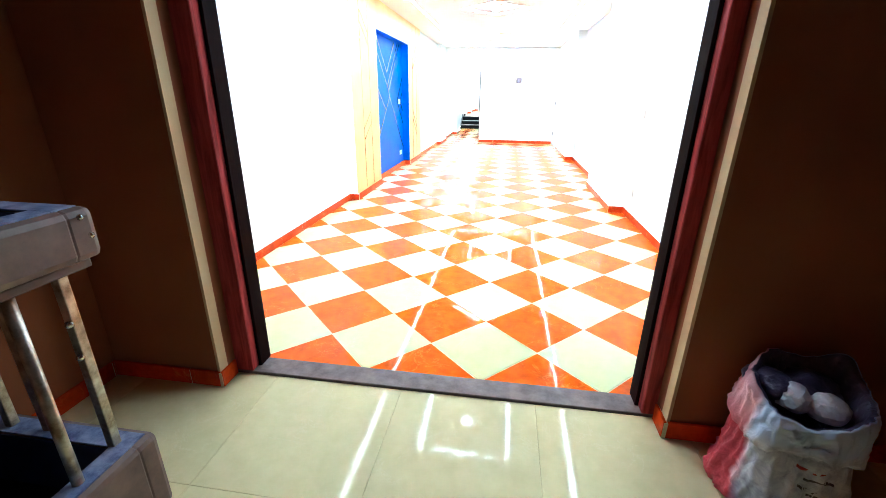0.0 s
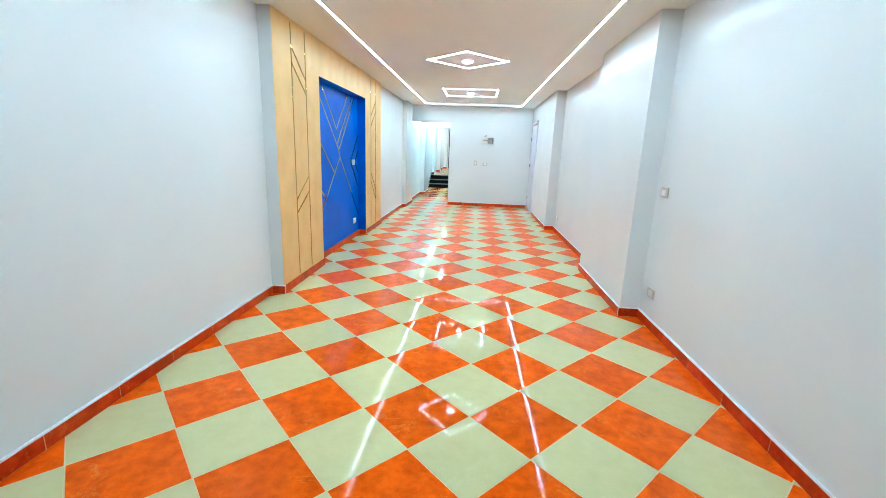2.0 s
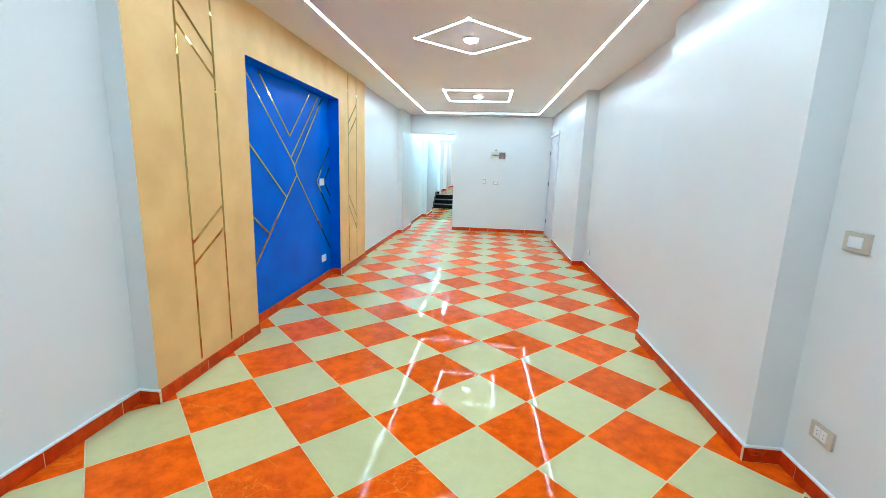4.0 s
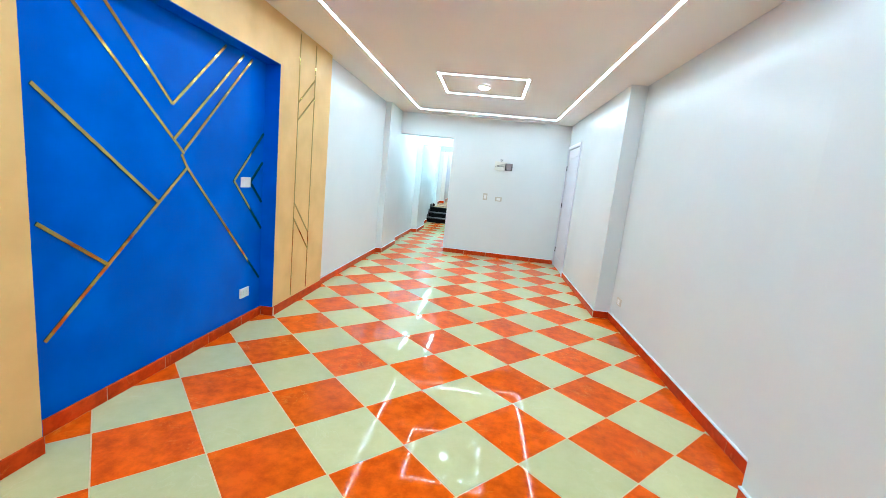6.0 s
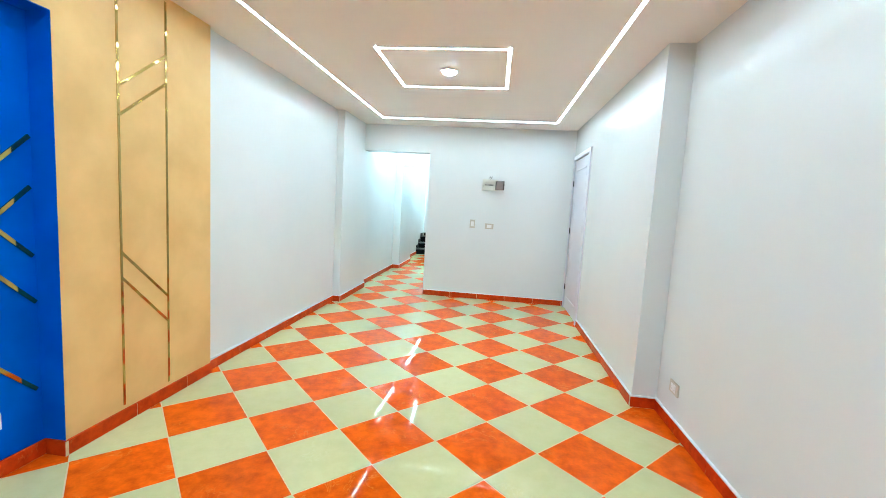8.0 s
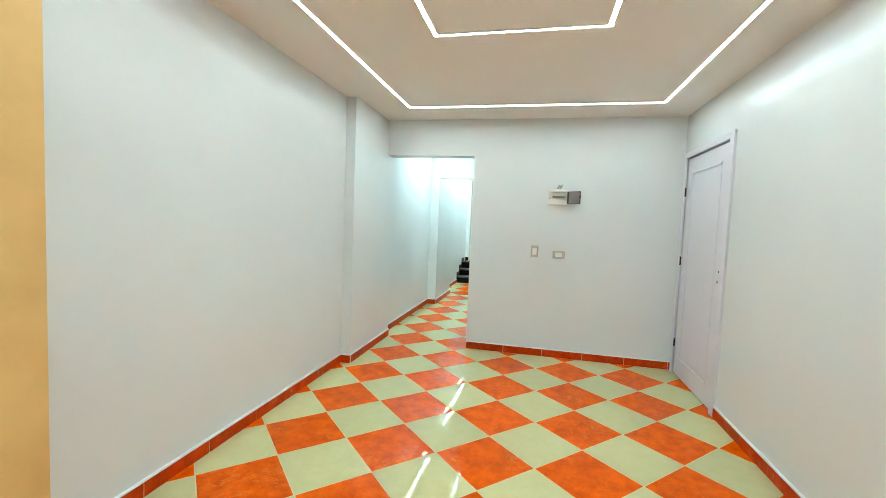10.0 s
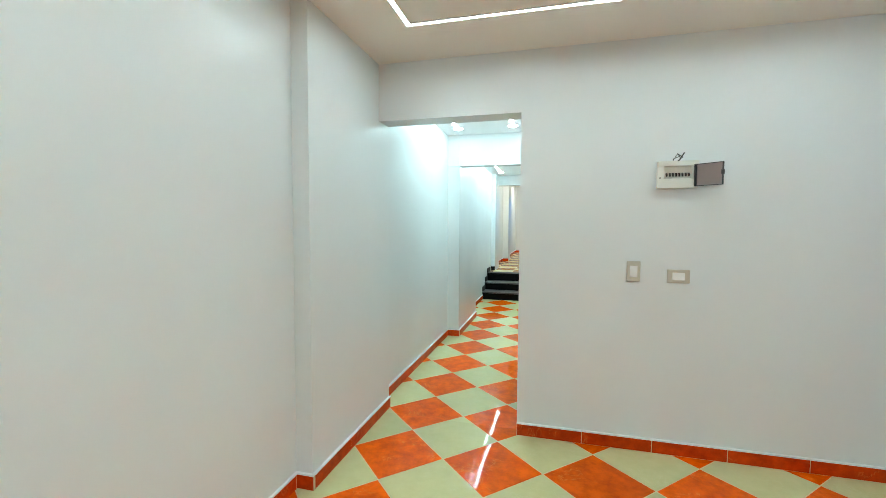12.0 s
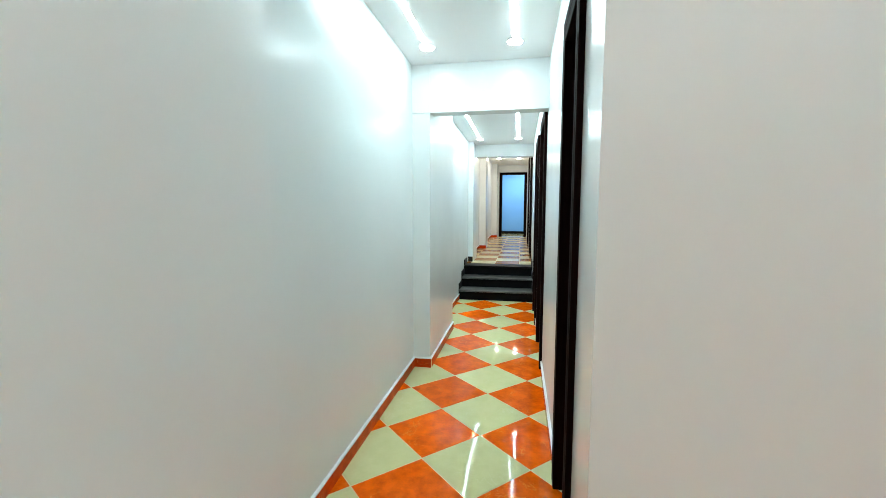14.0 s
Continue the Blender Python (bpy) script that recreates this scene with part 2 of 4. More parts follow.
def tube(bm, a, b, radius, sides=12):
    a, b = Vector(a), Vector(b)
    m = Matrix.Translation((a + b) / 2) @ (b - a).to_track_quat("Z", "Y").to_matrix().to_4x4()
    bmesh.ops.create_cone(bm, cap_ends=True, segments=sides, radius1=radius, radius2=radius, depth=(b - a).length, matrix=m)
    return bm


def part(name, bm, material, parent=None, label="", smooth=False):
    data = bpy.data.meshes.new(name)
    bm.to_mesh(data)
    bm.free()
    data.materials.append(material)
    if smooth:
        for p in data.polygons:
            p.use_smooth = True
    ob = new(name, data)
    if parent is not None:
        ob.parent = parent
    if label:
        tagged(ob, label)
    return ob


def thing(name, label, category, kind="", group="", at=(0, 0, 0)):
    ob = new(name)
    ob.location = at
    return tagged(ob, label, category, group, kind)


def solid(name, material, label, category, *boxes):
    bm = bmesh.new()
    for b in boxes:
        box(bm, *b)
    return tagged(part(name, bm, material), label, category, "", "structure")


def under(ob, parent):
    """Hang a mesh that was made in world places under a thing that stands at its own place."""
    ob.parent = parent
    ob.matrix_parent_inverse = Matrix.Translation(-Vector(parent.location))
    return ob


# ---- plan ----
H = 2.445                                # ceiling height
FRONT, END = -5.65, 4.932                # inner faces of the entrance wall and the end wall
LEFT_A, PANEL, NICHE = -1.872, -1.757, -1.880
LEFT_B, LEFT_C, LEFT_D, LEFT_E, LEFT_F = -1.795, -1.702, -1.785, -1.643, -1.800
RIGHT, PIER = 1.445, 1.282
HALL_R = -0.728
UP, TOP = 0.43, 2.75                     # raised corridor floor and its ceiling
FAR = 17.8                               # wall at the end of the corridor
STEP_Y = (9.89, 10.18, 10.47)

# left side
solid("wall_west_1", WALL, "smooth white semi-gloss painted wall", "wall", (-2.15, LEFT_A, FRONT, -2.325, 0, H))
feature = thing("wall_feature", "beige stucco feature wall round a blue niche", "wall", "structure")
for y0, y1, z0, name in ((-2.325, -1.29, 0.0, "side_panel"), (0.61, 1.655, 0.0, "side_panel"), (-1.29, 0.61, 2.08, "top_panel")):
    part(name, box(bmesh.new(), -2.15, PANEL, y0 + (0.003 if y0 < -2 else 0.0), y1, z0, H), BEIGE, feature)
part("return", box(bmesh.new(), -2.15, PANEL - 0.002, -2.325, -2.322, 0, H), WALL, feature, "white painted return of the feature wall")
niche = thing("wall_niche", "bright blue painted recessed wall niche", "wall", "structure")
part("back", box(bmesh.new(), -2.15, NICHE, -1.29, 0.61, 0, 2.08), BLUE, niche)
part("reveal", box(bmesh.new(), NICHE, PANEL - 0.002, -1.29, -1.286, 0, 2.08), BLUE, niche)
part("reveal", box(bmesh.new(), NICHE, PANEL - 0.002, 0.606, 0.61, 0, 2.08), BLUE, niche)
part("soffit", box(bmesh.new(), NICHE, PANEL - 0.002, -1.286, 0.606, 2.076, 2.08), BLUE, niche)
solid("wall_west_2", WALL, "smooth white semi-gloss painted wall", "wall", (-2.15, LEFT_B, 1.655, 4.075, 0, H))
solid("wall_west_3", WALL, "white painted shallow pier beside the corridor opening", "wall", (-2.15, LEFT_C, 4.075, 5.10, 0, H))
solid("wall_west_4", WALL, "white painted corridor wall", "wall", (-2.15, LEFT_D, 5.10, 7.2, 0, H))
solid("wall_west_5", WALL, "white painted pier in the corridor", "wall", (-2.15, LEFT_E, 7.2, 8.36, 0, H))
solid("wall_west_6", WALL, "white painted corridor wall beside the steps", "wall", (-2.15, LEFT_F, 8.36, 10.98, 0, TOP + 0.1))
solid("wall_west_7", WALL, "white painted wall of the raised corridor", "wall",
      (-2.25, -1.715, 10.98, 11.6, 0, TOP + 0.1), (-2.25, -1.845, 11.6, 13.4, 0, TOP + 0.1), (-2.25, -1.70, 13.4, 14.0, 0, TOP + 0.1),
      (-2.25, -1.845, 14.0, 17.3, 0, TOP + 0.1), (-2.25, -1.67, 17.3, FAR, 0, TOP + 0.1))

# right side
solid("wall_east_1", WALL, "smooth white semi-gloss painted wall", "wall", (RIGHT, 1.7, FRONT, -2.34, 0, H))
solid("wall_east_2", WALL, "white painted projecting pier", "wall", (PIER, 1.7, -2.34, -0.865, 0, H))
solid("wall_east_3", WALL, "smooth white semi-gloss painted wall", "wall", (RIGHT, 1.7, -0.865, 1.865, 0, H))
DOOR_Y0, DOOR_Y1, DOOR_H = 3.95, 4.845, 2.035
solid("wall_east_4", WALL, "white painted wall with a white door", "wall",
      (PIER, 1.7, 1.865, DOOR_Y0, 0, H), (PIER, 1.7, DOOR_Y1, END + 0.14, 0, H), (PIER, 1.7, DOOR_Y0, DOOR_Y1, DOOR_H, H),
      (1.36, 1.7, DOOR_Y0, DOOR_Y1, 0, DOOR_H))

# end wall and corridor
END_L = -0.742
solid("wall_north", WALL, "white painted end wall beside a corridor opening", "wall",
      (END_L, PIER, END, END + 0.168, 0, H), (LEFT_C, END_L, END, END + 0.168, 2.065, H))
HALL_DOORS = [(5.375, 5.86, 0.0), (7.35, 8.10, 0.0), (8.70, 9.40, 0.0), (11.6, 12.45, UP), (14.0, 14.9, UP)]
boxes, y = [], END + 0.168
for y0, y1, z0 in HALL_DOORS:
    boxes += [(HALL_R, HALL_R + 0.14, y, y0, 0, TOP + 0.1), (HALL_R, HALL_R + 0.14, y0, y1, z0 + 2.08, TOP + 0.1)]
    if z0:
        boxes.append((HALL_R, HALL_R + 0.14, y0, y1, 0, z0))
    y = y1
boxes.append((HALL_R, HALL_R + 0.14, y, FAR, 0, TOP + 0.1))
solid("wall_corridor_east", WALL, "white painted corridor wall with dark door frames", "wall", *boxes)
solid("beam_1", WALL, "white painted beam across the corridor", "beam", (LEFT_E, HALL_R, 7.2, 7.33, 2.075, H), (LEFT_D, LEFT_E, 7.193, 7.2, 2.075, H))
solid("beam_2", WALL, "white painted beam across the raised corridor", "beam", (LEFT_F, HALL_R, 11.35, 11.6, 2.24, TOP))
DX0, DX1 = -1.57, -0.79
solid("wall_far", WALL, "white painted wall at the end of the corridor", "wall",
      (-2.25, DX0, FAR, FAR + 0.14, 0, TOP + 0.1), (DX1, HALL_R + 0.14, FAR, FAR + 0.14, 0, TOP + 0.1), (DX0, DX1, FAR, FAR + 0.14, UP + 2.02, TOP + 0.1))
solid("wall_far_room", FAR_BLUE, "light blue painted wall of the far room", "wall",
      (-3.6, 1.2, 19.6, 19.75, UP, TOP + 0.1), (-3.75, -3.6, FAR + 0.14, 19.75, UP, TOP + 0.1), (1.2, 1.35, FAR + 0.14, 19.75, UP, TOP + 0.1))

# ceilings
solid("ceiling", CEILING, "off-white painted flat ceiling with light channels", "ceiling", (-2.15, 1.7, FRONT, END + 0.14, H, H + 0.15))
solid("ceiling_corridor", HALL_CEILING, "cool white painted corridor ceiling", "ceiling", (-2.15, HALL_R + 0.14, END + 0.14, 11.35, H, H + 0.15))
solid("ceiling_raised", CEILING, "off-white painted ceiling of the raised corridor", "ceiling", (-3.75, 1.35, 11.35, 19.75, TOP, TOP + 0.15))

# sub floors under the tiles
solid("floor", GROUT, "orange and cream chequered glazed tile floor", "floor", (-2.15, 1.7, FRONT, END + 0.14, -0.15, -0.0016))
floor_main = bpy.data.objects["floor"]
floor_hall = solid("floor_corridor", GROUT, "orange and cream chequered corridor floor", "floor", (-2.15, HALL_R + 0.14, END + 0.14, STEP_Y[0], -0.15, -0.0016))
floor_up = solid("floor_raised", GROUT, "orange and cream tiled raised corridor floor", "floor", (-2.25, HALL_R + 0.14, STEP_Y[2] + 0.28, FAR, 0.0, UP - 0.004))
solid("floor_far_room", PORCELAIN, "pale tiled floor of the far room", "floor", (-3.75, 1.35, FAR, 19.75, UP - 0.15, UP))
VX0, VX1, VY = -1.715, 2.3, -9.6
floor_lobby = solid("floor_lobby", GROUT, "cream porcelain tile lobby floor", "floor", (VX0 - 0.1, VX1, VY, -5.772, -0.15, -0.004))

# entrance wall and lobby
OX0, OX1, OH = -1.165, 0.745, 2.30
solid("wall_south_inner", WALL, "white painted wall round the entrance", "wall",
      (-2.15, OX0, -5.74, FRONT, 0, H), (OX1, 1.7, -5.74, FRONT, 0, H), (OX0, OX1, -5.74, FRONT, OH, H))
solid("wall_south_outer", BROWN, "dark brown painted lobby wall round the entrance", "wall",
      (VX0 - 0.15, OX0 - 0.012, -5.875, -5.74, 0, 2.9), (OX1 + 0.012, VX1, -5.875, -5.74, 0, 2.9), (OX0 - 0.012, OX1 + 0.012, -5.875, -5.74, OH, 2.9))
# the lit outer corner is painted as a cream strip
solid("trim_lit_edge", LIT_EDGE, "outer edge of the entrance opening, its light put into cream colour", "trim",
      (OX0 - 0.012, OX0, -5.879, -5.825, 0, OH), (OX1, OX1 + 0.012, -5.879, -5.825, 0, OH))
# the reveal's shade is painted as a brown strip behind it
solid("trim_shaded_reveal", BROWN, "reveal of the entrance opening, its shade put into brown colour", "trim",
      (OX0 - 0.012, OX0 - 0.001, -5.825, -5.74, 0, OH), (OX1 + 0.001, OX1 + 0.012, -5.825, -5.74, 0, OH))
solid("wall_lobby_west", BROWN, "dark brown painted lobby wall", "wall", (VX0 - 0.15, VX0, VY, -5.875, 0, 2.9))
solid("wall_lobby_east", BROWN, "dark brown painted lobby wall", "wall", (VX1, VX1 + 0.15, VY, -5.74, 0, 2.9))
solid("wall_lobby_south", BROWN, "dark brown painted lobby wall", "wall", (VX0 - 0.15, VX1 + 0.15, VY - 0.15, VY, 0, 2.9))
solid("ceiling_lobby", BROWN, "dark lobby ceiling", "ceiling", (VX0 - 0.15, VX1 + 0.15, VY - 0.15, -5.74, 2.9, 3.0))
bm = bmesh.new()
box(bm, OX0, OX1, -5.772, -5.655, -0.1, 0.014, 0.004)
tagged(part("door_sill", bm, STONE), "worn grey stone door sill", "sill", "", "structure")


# ---- doors ----
def entrance_door():
    door = thing("entrance_door", "open double entrance door of red-brown panelled wood", "door", "structure")
    bm = bmesh.new()
    box(bm, OX0, OX0 + 0.088, -5.775, -5.645, 0.014, OH, 0.006)
    part("jamb", bm, RED_WOOD, door)
    bm = bmesh.new()
    box(bm, OX1 - 0.056, OX1, -5.775, -5.645, 0.014, OH, 0.006)
    part("jamb", bm, RED_WOOD, door)
    bm = bmesh.new()
    box(bm, OX0 + 0.088, OX1 - 0.056, -5.775, -5.645, OH - 0.08, OH, 0.006)
    part("head", bm, RED_WOOD, door)
    for x0, x1 in ((OX0 + 0.086, OX0 + 0.103), (OX1 - 0.070, OX1 - 0.054)):
        # the shade on the rebates is put into their black colour
        part("rebate", box(bmesh.new(), x0, x1, -5.727, -5.643, 0.014, OH - 0.08, 0.003), DARK_SHADED_WOOD, door, "rebate strip coloured black for shade")
    for hinge, tip, n in (((OX0 + 0.078, -5.64), (-1.392, -5.215), 1), ((OX1 - 0.05, -5.64), (0.803, -5.415), -1)):
        a, b = Vector((*hinge, 0)), Vector((*tip, 0))
        length, turn = (b - a).length, math.atan2(b.y - a.y, b.x - a.x)
        m = Matrix.Translation(a) @ Matrix.Rotation(turn, 4, "Z")
        lo, hi = (0.0, 0.04) if n > 0 else (-0.04, 0.0)
        face = lo if n > 0 else hi
        bm = bmesh.new()
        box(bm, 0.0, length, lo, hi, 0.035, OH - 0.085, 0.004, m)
        # right leaf is the same door in shade, the shade put into black colour
        skin, inner = (RED_WOOD, PANEL_WOOD) if n > 0 else (DARK_SHADED_WOOD, DARK_SHADED_WOOD)
        leaf = part("leaf", bm, skin, door, "red-brown wooden door leaf swung open" if n > 0 else "red-brown wooden door leaf swung open, coloured black for shade")
        for z0, z1 in ((0.15, 0.70), (0.88, 1.45), (1.58, 2.1)):
            p, q = sorted((face + n * 0.002, face - n * 0.009))
            xa, xb = 0.035, length - 0.035
            bm = bmesh.new()
            box(bm, xa, xa + 0.02, p, q, z0, z1, 0.003, m)
            box(bm, xb - 0.02, xb, p, q, z0, z1, 0.003, m)
            box(bm, xa + 0.02, xb - 0.02, p, q, z0, z0 + 0.02, 0.003, m)
            box(bm, xa + 0.02, xb - 0.02, p, q, z1 - 0.02, z1, 0.003, m)
            part("panel_moulding", bm, skin, leaf)
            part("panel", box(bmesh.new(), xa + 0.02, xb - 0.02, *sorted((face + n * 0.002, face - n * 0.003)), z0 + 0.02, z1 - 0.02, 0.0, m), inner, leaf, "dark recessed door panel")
        if n > 0:
            bm = bmesh.new()
            x = length * 0.52
            box(bm, x - 0.02, x + 0.02, face - 0.006, face, 0.63, 0.80, 0.002, m)
            tube(bm, m @ Vector((x, face, 0.76)), m @ Vector((x, face - 0.014, 0.76)), 0.008)
            tube(bm, m @ Vector((x, face - 0.014, 0.765)), m @ Vector((x - 0.02, face - 0.014, 0.65)), 0.009)
            part("handle", bm, BLACK, leaf, "dark lever handle", True)
    return door


def white_door():
    door = thing("door_1", "closed white enamel door with a moulded panel and white casing", "door", "structure")
    for y0, y1, z0, z1 in ((DOOR_Y0 - 0.075, DOOR_Y0, 0, DOOR_H + 0.05), (DOOR_Y1, DOOR_Y1 + 0.045, 0, DOOR_H + 0.05), (DOOR_Y0, DOOR_Y1, DOOR_H, DOOR_H + 0.05)):
        bm = bmesh.new()
        box(bm, PIER - 0.016, PIER + 0.01, y0, y1, z0, z1, 0.004)
        part("casing", bm, DOOR_PAINT, door)
    bm = bmesh.new()
    box(bm, PIER + 0.004, PIER + 0.045, DOOR_Y0 + 0.006, DOOR_Y1 - 0.004, 0.012, DOOR_H - 0.012, 0.003)
    leaf = part("leaf", bm, DOOR_PAINT, door)
    y0, y1, z0, z1, w, face = 4.09, 4.70, 0.165, 1.895, 0.022, PIER + 0.004
    for a, b, c, d in ((y0, y1, z1 - w, z1), (y0, y1, z0, z0 + w), (y0, y0 + 0.008, z0 + w, z1 - w), (y1 - 0.008, y1, z0 + w, z1 - w)):
        thin = d - c > 0.1
        bm = bmesh.new()
        box(bm, face - (0.002 if thin else 0.010), face + 0.002, a, b, c, d, 0.0012 if thin else 0.004)
        part("moulding", bm, DOOR_PAINT, leaf)
    for z in (0.30, 1.08, 1.72):
        bm = bmesh.new()
        tube(bm, (PIER - 0.004, DOOR_Y1 - 0.002, z - 0.04), (PIER - 0.004, DOOR_Y1 - 0.002, z + 0.04), 0.007)
        part("hinge", bm, BLACK, door, "dark metal hinge", True)
    bm = bmesh.new()
    tube(bm, (face - 0.0015, 4.005, 1.06), (face + 0.01, 4.005, 1.06), 0.009)
    part("spindle_hole", bm, BLACK, leaf)
    bm = bmesh.new()
    tube(bm, (face - 0.003, 4.012, 0.985), (face + 0.01, 4.012, 0.985), 0.011)
    part("lock_barrel", bm, STEEL, leaf, "", True)
    return door


def corridor_door(y0, y1, z0):
    door = thing("corridor_door", "closed dark wooden door set in a dark frame", "door", "structure", "corridor doors")
    x0, x1, h = HALL_R - 0.022, HALL_R + 0.20, z0 + 2.08
    for a, b in ((y0, y0 + 0.05), (y1 - 0.05, y1)):
        bm = bmesh.new()
        box(bm, x0, x1, a, b, z0, h, 0.004)
        part("jamb", bm, DARK_SHADED_WOOD, door)
    bm = bmesh.new()
    box(bm, x0, x1, y0 + 0.05, y1 - 0.05, h - 0.05, h, 0.004)
    part("head", bm, DARK_SHADED_WOOD, door)
    for a, b in ((y0 - 0.03, y0), (y1, y1 + 0.03)):
        bm = bmesh.new()
        box(bm, x0, HALL_R + 0.002, a, b, z0, h + 0.05, 0.004)
        part("casing", bm, DARK_SHADED_WOOD, door)
    bm = bmesh.new()
    box(bm, x0, HALL_R + 0.002, y0, y1, h, h + 0.05, 0.004)
    part("casing", bm, DARK_SHADED_WOOD, door)
    bm = bmesh.new()
    box(bm, HALL_R + 0.155, HALL_R + 0.195, y0 + 0.05, y1 - 0.05, z0 + 0.01, h - 0.05, 0.003)
    part("leaf", bm, DARK_SHADED_WOOD, door)


def far_door():
    door = thing("far_door_frame", "dark wooden door frame of an open doorway", "door frame", "structure")
    h = UP + 2.02
    for x0, x1 in ((DX0 - 0.05, DX0 + 0.035), (DX1 - 0.035, DX1 + 0.05)):
        bm = bmesh.new()
        box(bm, x0, x1, FAR - 0.025, FAR + 0.16, UP, h, 0.004)
        part("jamb", bm, DARK_SHADED_WOOD, door)
    bm = bmesh.new()
    box(bm, DX0 - 0.05, DX1 + 0.05, FAR - 0.025, FAR + 0.16, h, h + 0.07, 0.004)
    part("head", bm, DARK_SHADED_WOOD, door)
    bm = bmesh.new()
    box(bm, -3.6, 1.2, 19.585, 19.6, UP, UP + 0.09)
    tagged(part("baseboard_far_room", bm, BLACK_STONE), "black tile skirting of the far room", "baseboard", "", "structure")


entrance_door()
white_door()
for y0, y1, z0 in HALL_DOORS:
    corridor_door(y0, y1, z0)
far_door()


# ---- steps ----
RISE = UP / 3


def steps():
    st = thing("corridor_steps", "three black granite steps up to the raised corridor", "steps", "structure")
    for k, y in enumerate(STEP_Y):
        bm = bmesh.new()
        box(bm, LEFT_F, HALL_R, y, STEP_Y[2] + 0.28, k * RISE - (0.004 if k == 0 else 0), (k + 1) * RISE - 0.025)
        step = part("riser", bm, BLACK_STONE, st)
        bm = bmesh.new()
        box(bm, LEFT_F, HALL_R, y - 0.02, (STEP_Y[k + 1] if k < 2 else STEP_Y[2] + 0.28), (k + 1) * RISE - 0.025, (k + 1) * RISE, 0.006)
        part("tread", bm, NOSING if k < 2 else BLACK_STONE, st, "grey granite tread")
        for x, s in ((LEFT_F, 1), (HALL_R, -1)):
            bm = bmesh.new()
            a, b = sorted((x, x + s * 0.014))
            box(bm, a, b, y, y + 0.30, (k + 1) * RISE, (k + 1) * RISE + 0.09, 0.002)
            part("side_skirting", bm, BLACK_STONE, st)


steps()


# ---- brass lines on the feature wall and in the niche ----
def strip(parent, face, p, q, width=0.016, lift=0.0):
    """A flat gold strip on a wall facing +x, between two places (y, z)."""
    (ya, za), (yb, zb) = p, q
    length, angle = math.hypot(yb - ya, zb - za), math.atan2(zb - za, yb - ya)
    bm = bmesh.new()
    m = Matrix.Translation((face, (ya + yb) / 2, (za + zb) / 2)) @ Matrix.Rotation(angle, 4, "X")
    box(bm, -0.001, 0.003 + lift, -length / 2, length / 2, -width / 2, width / 2, 0.0, m)
    part("gold_strip", bm, GOLD, parent)


def panel_lines(y0, y1, upper, lower):
    lines = thing("panel_inlay", "gold mirror strips set in the beige feature wall", "wall decoration", "", "gold inlays")
    x = PANEL
    strip(lines, x, (y0, 0.10), (y0, H - 0.03), 0.014)
    strip(lines, x, (y1, 0.10), (y1, H - 0.03), 0.014)
    for (a, b) in upper + lower:
        strip(lines, x, (y0, a), (y1, b), 0.014, 0.0006)


panel_lines(-1.965, -1.65, [(2.22, 1.97), (2.08, 1.84)], [(0.84, 1.05), (0.71, 0.90)])
panel_lines(0.935, 1.26, [(1.85, 2.11), (1.70, 1.95)], [(0.97, 0.66), (0.83, 0.50)])
inlay = thing("niche_inlay", "crossing gold mirror strips on the blue niche wall", "wall decoration", "", "gold inlays")
for k, (p, q) in enumerate((((-1.13, 2.05), (-0.30, 1.31)), ((-0.905, 2.055), (-0.395, 1.585)), ((-0.395, 1.585), (0.095, 2.055)),
             ((-0.385, 1.388), (0.30, 2.05)), ((-0.30, 1.33), (0.41, 2.05)), ((-0.325, 1.305), (-0.275, 1.225)),
             ((-0.275, 1.225), (0.585, 0.335)), ((-1.16, 1.53), (-0.505, 1.02)), ((-0.285, 1.22), (-1.16, 0.43)),
             ((-1.17, 0.96), (-0.84, 0.72)), ((0.205, 1.15), (0.595, 1.53)), ((0.205, 1.15), (0.595, 0.76)),
             ((0.42, 1.14), (0.59, 1.30)), ((0.42, 1.14), (0.59, 0.98)))):
    strip(inlay, NICHE, p, q, 0.018, 0.0004 * k)


# ---- switches and sockets ----
def plate(name, label, m, tall, frame_mat, socket=False):
    """A wall plate whose face looks along its own -y."""
    ob = thing(name, label, "socket" if socket else "switch", "", "wall plates")
    ob.matrix_world = m
    w, h = (0.075, 0.12) if tall else (0.12, 0.078)
    bm = bmesh.new()
    box(bm, -w / 2, w / 2, -0.011, 0.001, -h / 2, h / 2, 0.003)
    part("plate", bm, frame_mat, ob)
    for k in range(1 if not socket else 2):
        bm = bmesh.new()
        if socket:
            x = (-0.017, 0.017)[k]
            box(bm, x - 0.016, x + 0.016, -0.0135, -0.010, -0.024, 0.024, 0.0015)
        elif tall:
            box(bm, -0.021, 0.021, -0.015, -0.010, -0.034, 0.034, 0.002)
        else:
            box(bm, -0.033, 0.033, -0.015, -0.010, -0.022, 0.022, 0.002)
        key = part("socket_face" if socket else "rocker", bm, WHITE_PLASTIC, ob, "white rocker" if not socket else "white socket insert")
        if socket:
            for z in (-0.008, 0.008):
                bm = bmesh.new()
                tube(bm, (x, -0.0125, z), (x, -0.0139, z), 0.0026, 8)
                part("pin_hole", bm, BLACK, key)


ON_END, ON_EAST, ON_WEST = 0, -90, 90
plate("light_switch", "upright champagne light switch with a white rocker on the end wall", pose(-0.07, END, 1.09), True, PLATE)
plate("light_switch", "champagne light switch with a wide white rocker on the end wall", pose(0.172, END, 1.068), False, PLATE)
plate("light_switch", "champagne light switch on the white side wall", pose(RIGHT, -2.50, 1.10, 0, 0, ON_EAST), False, PLATE)
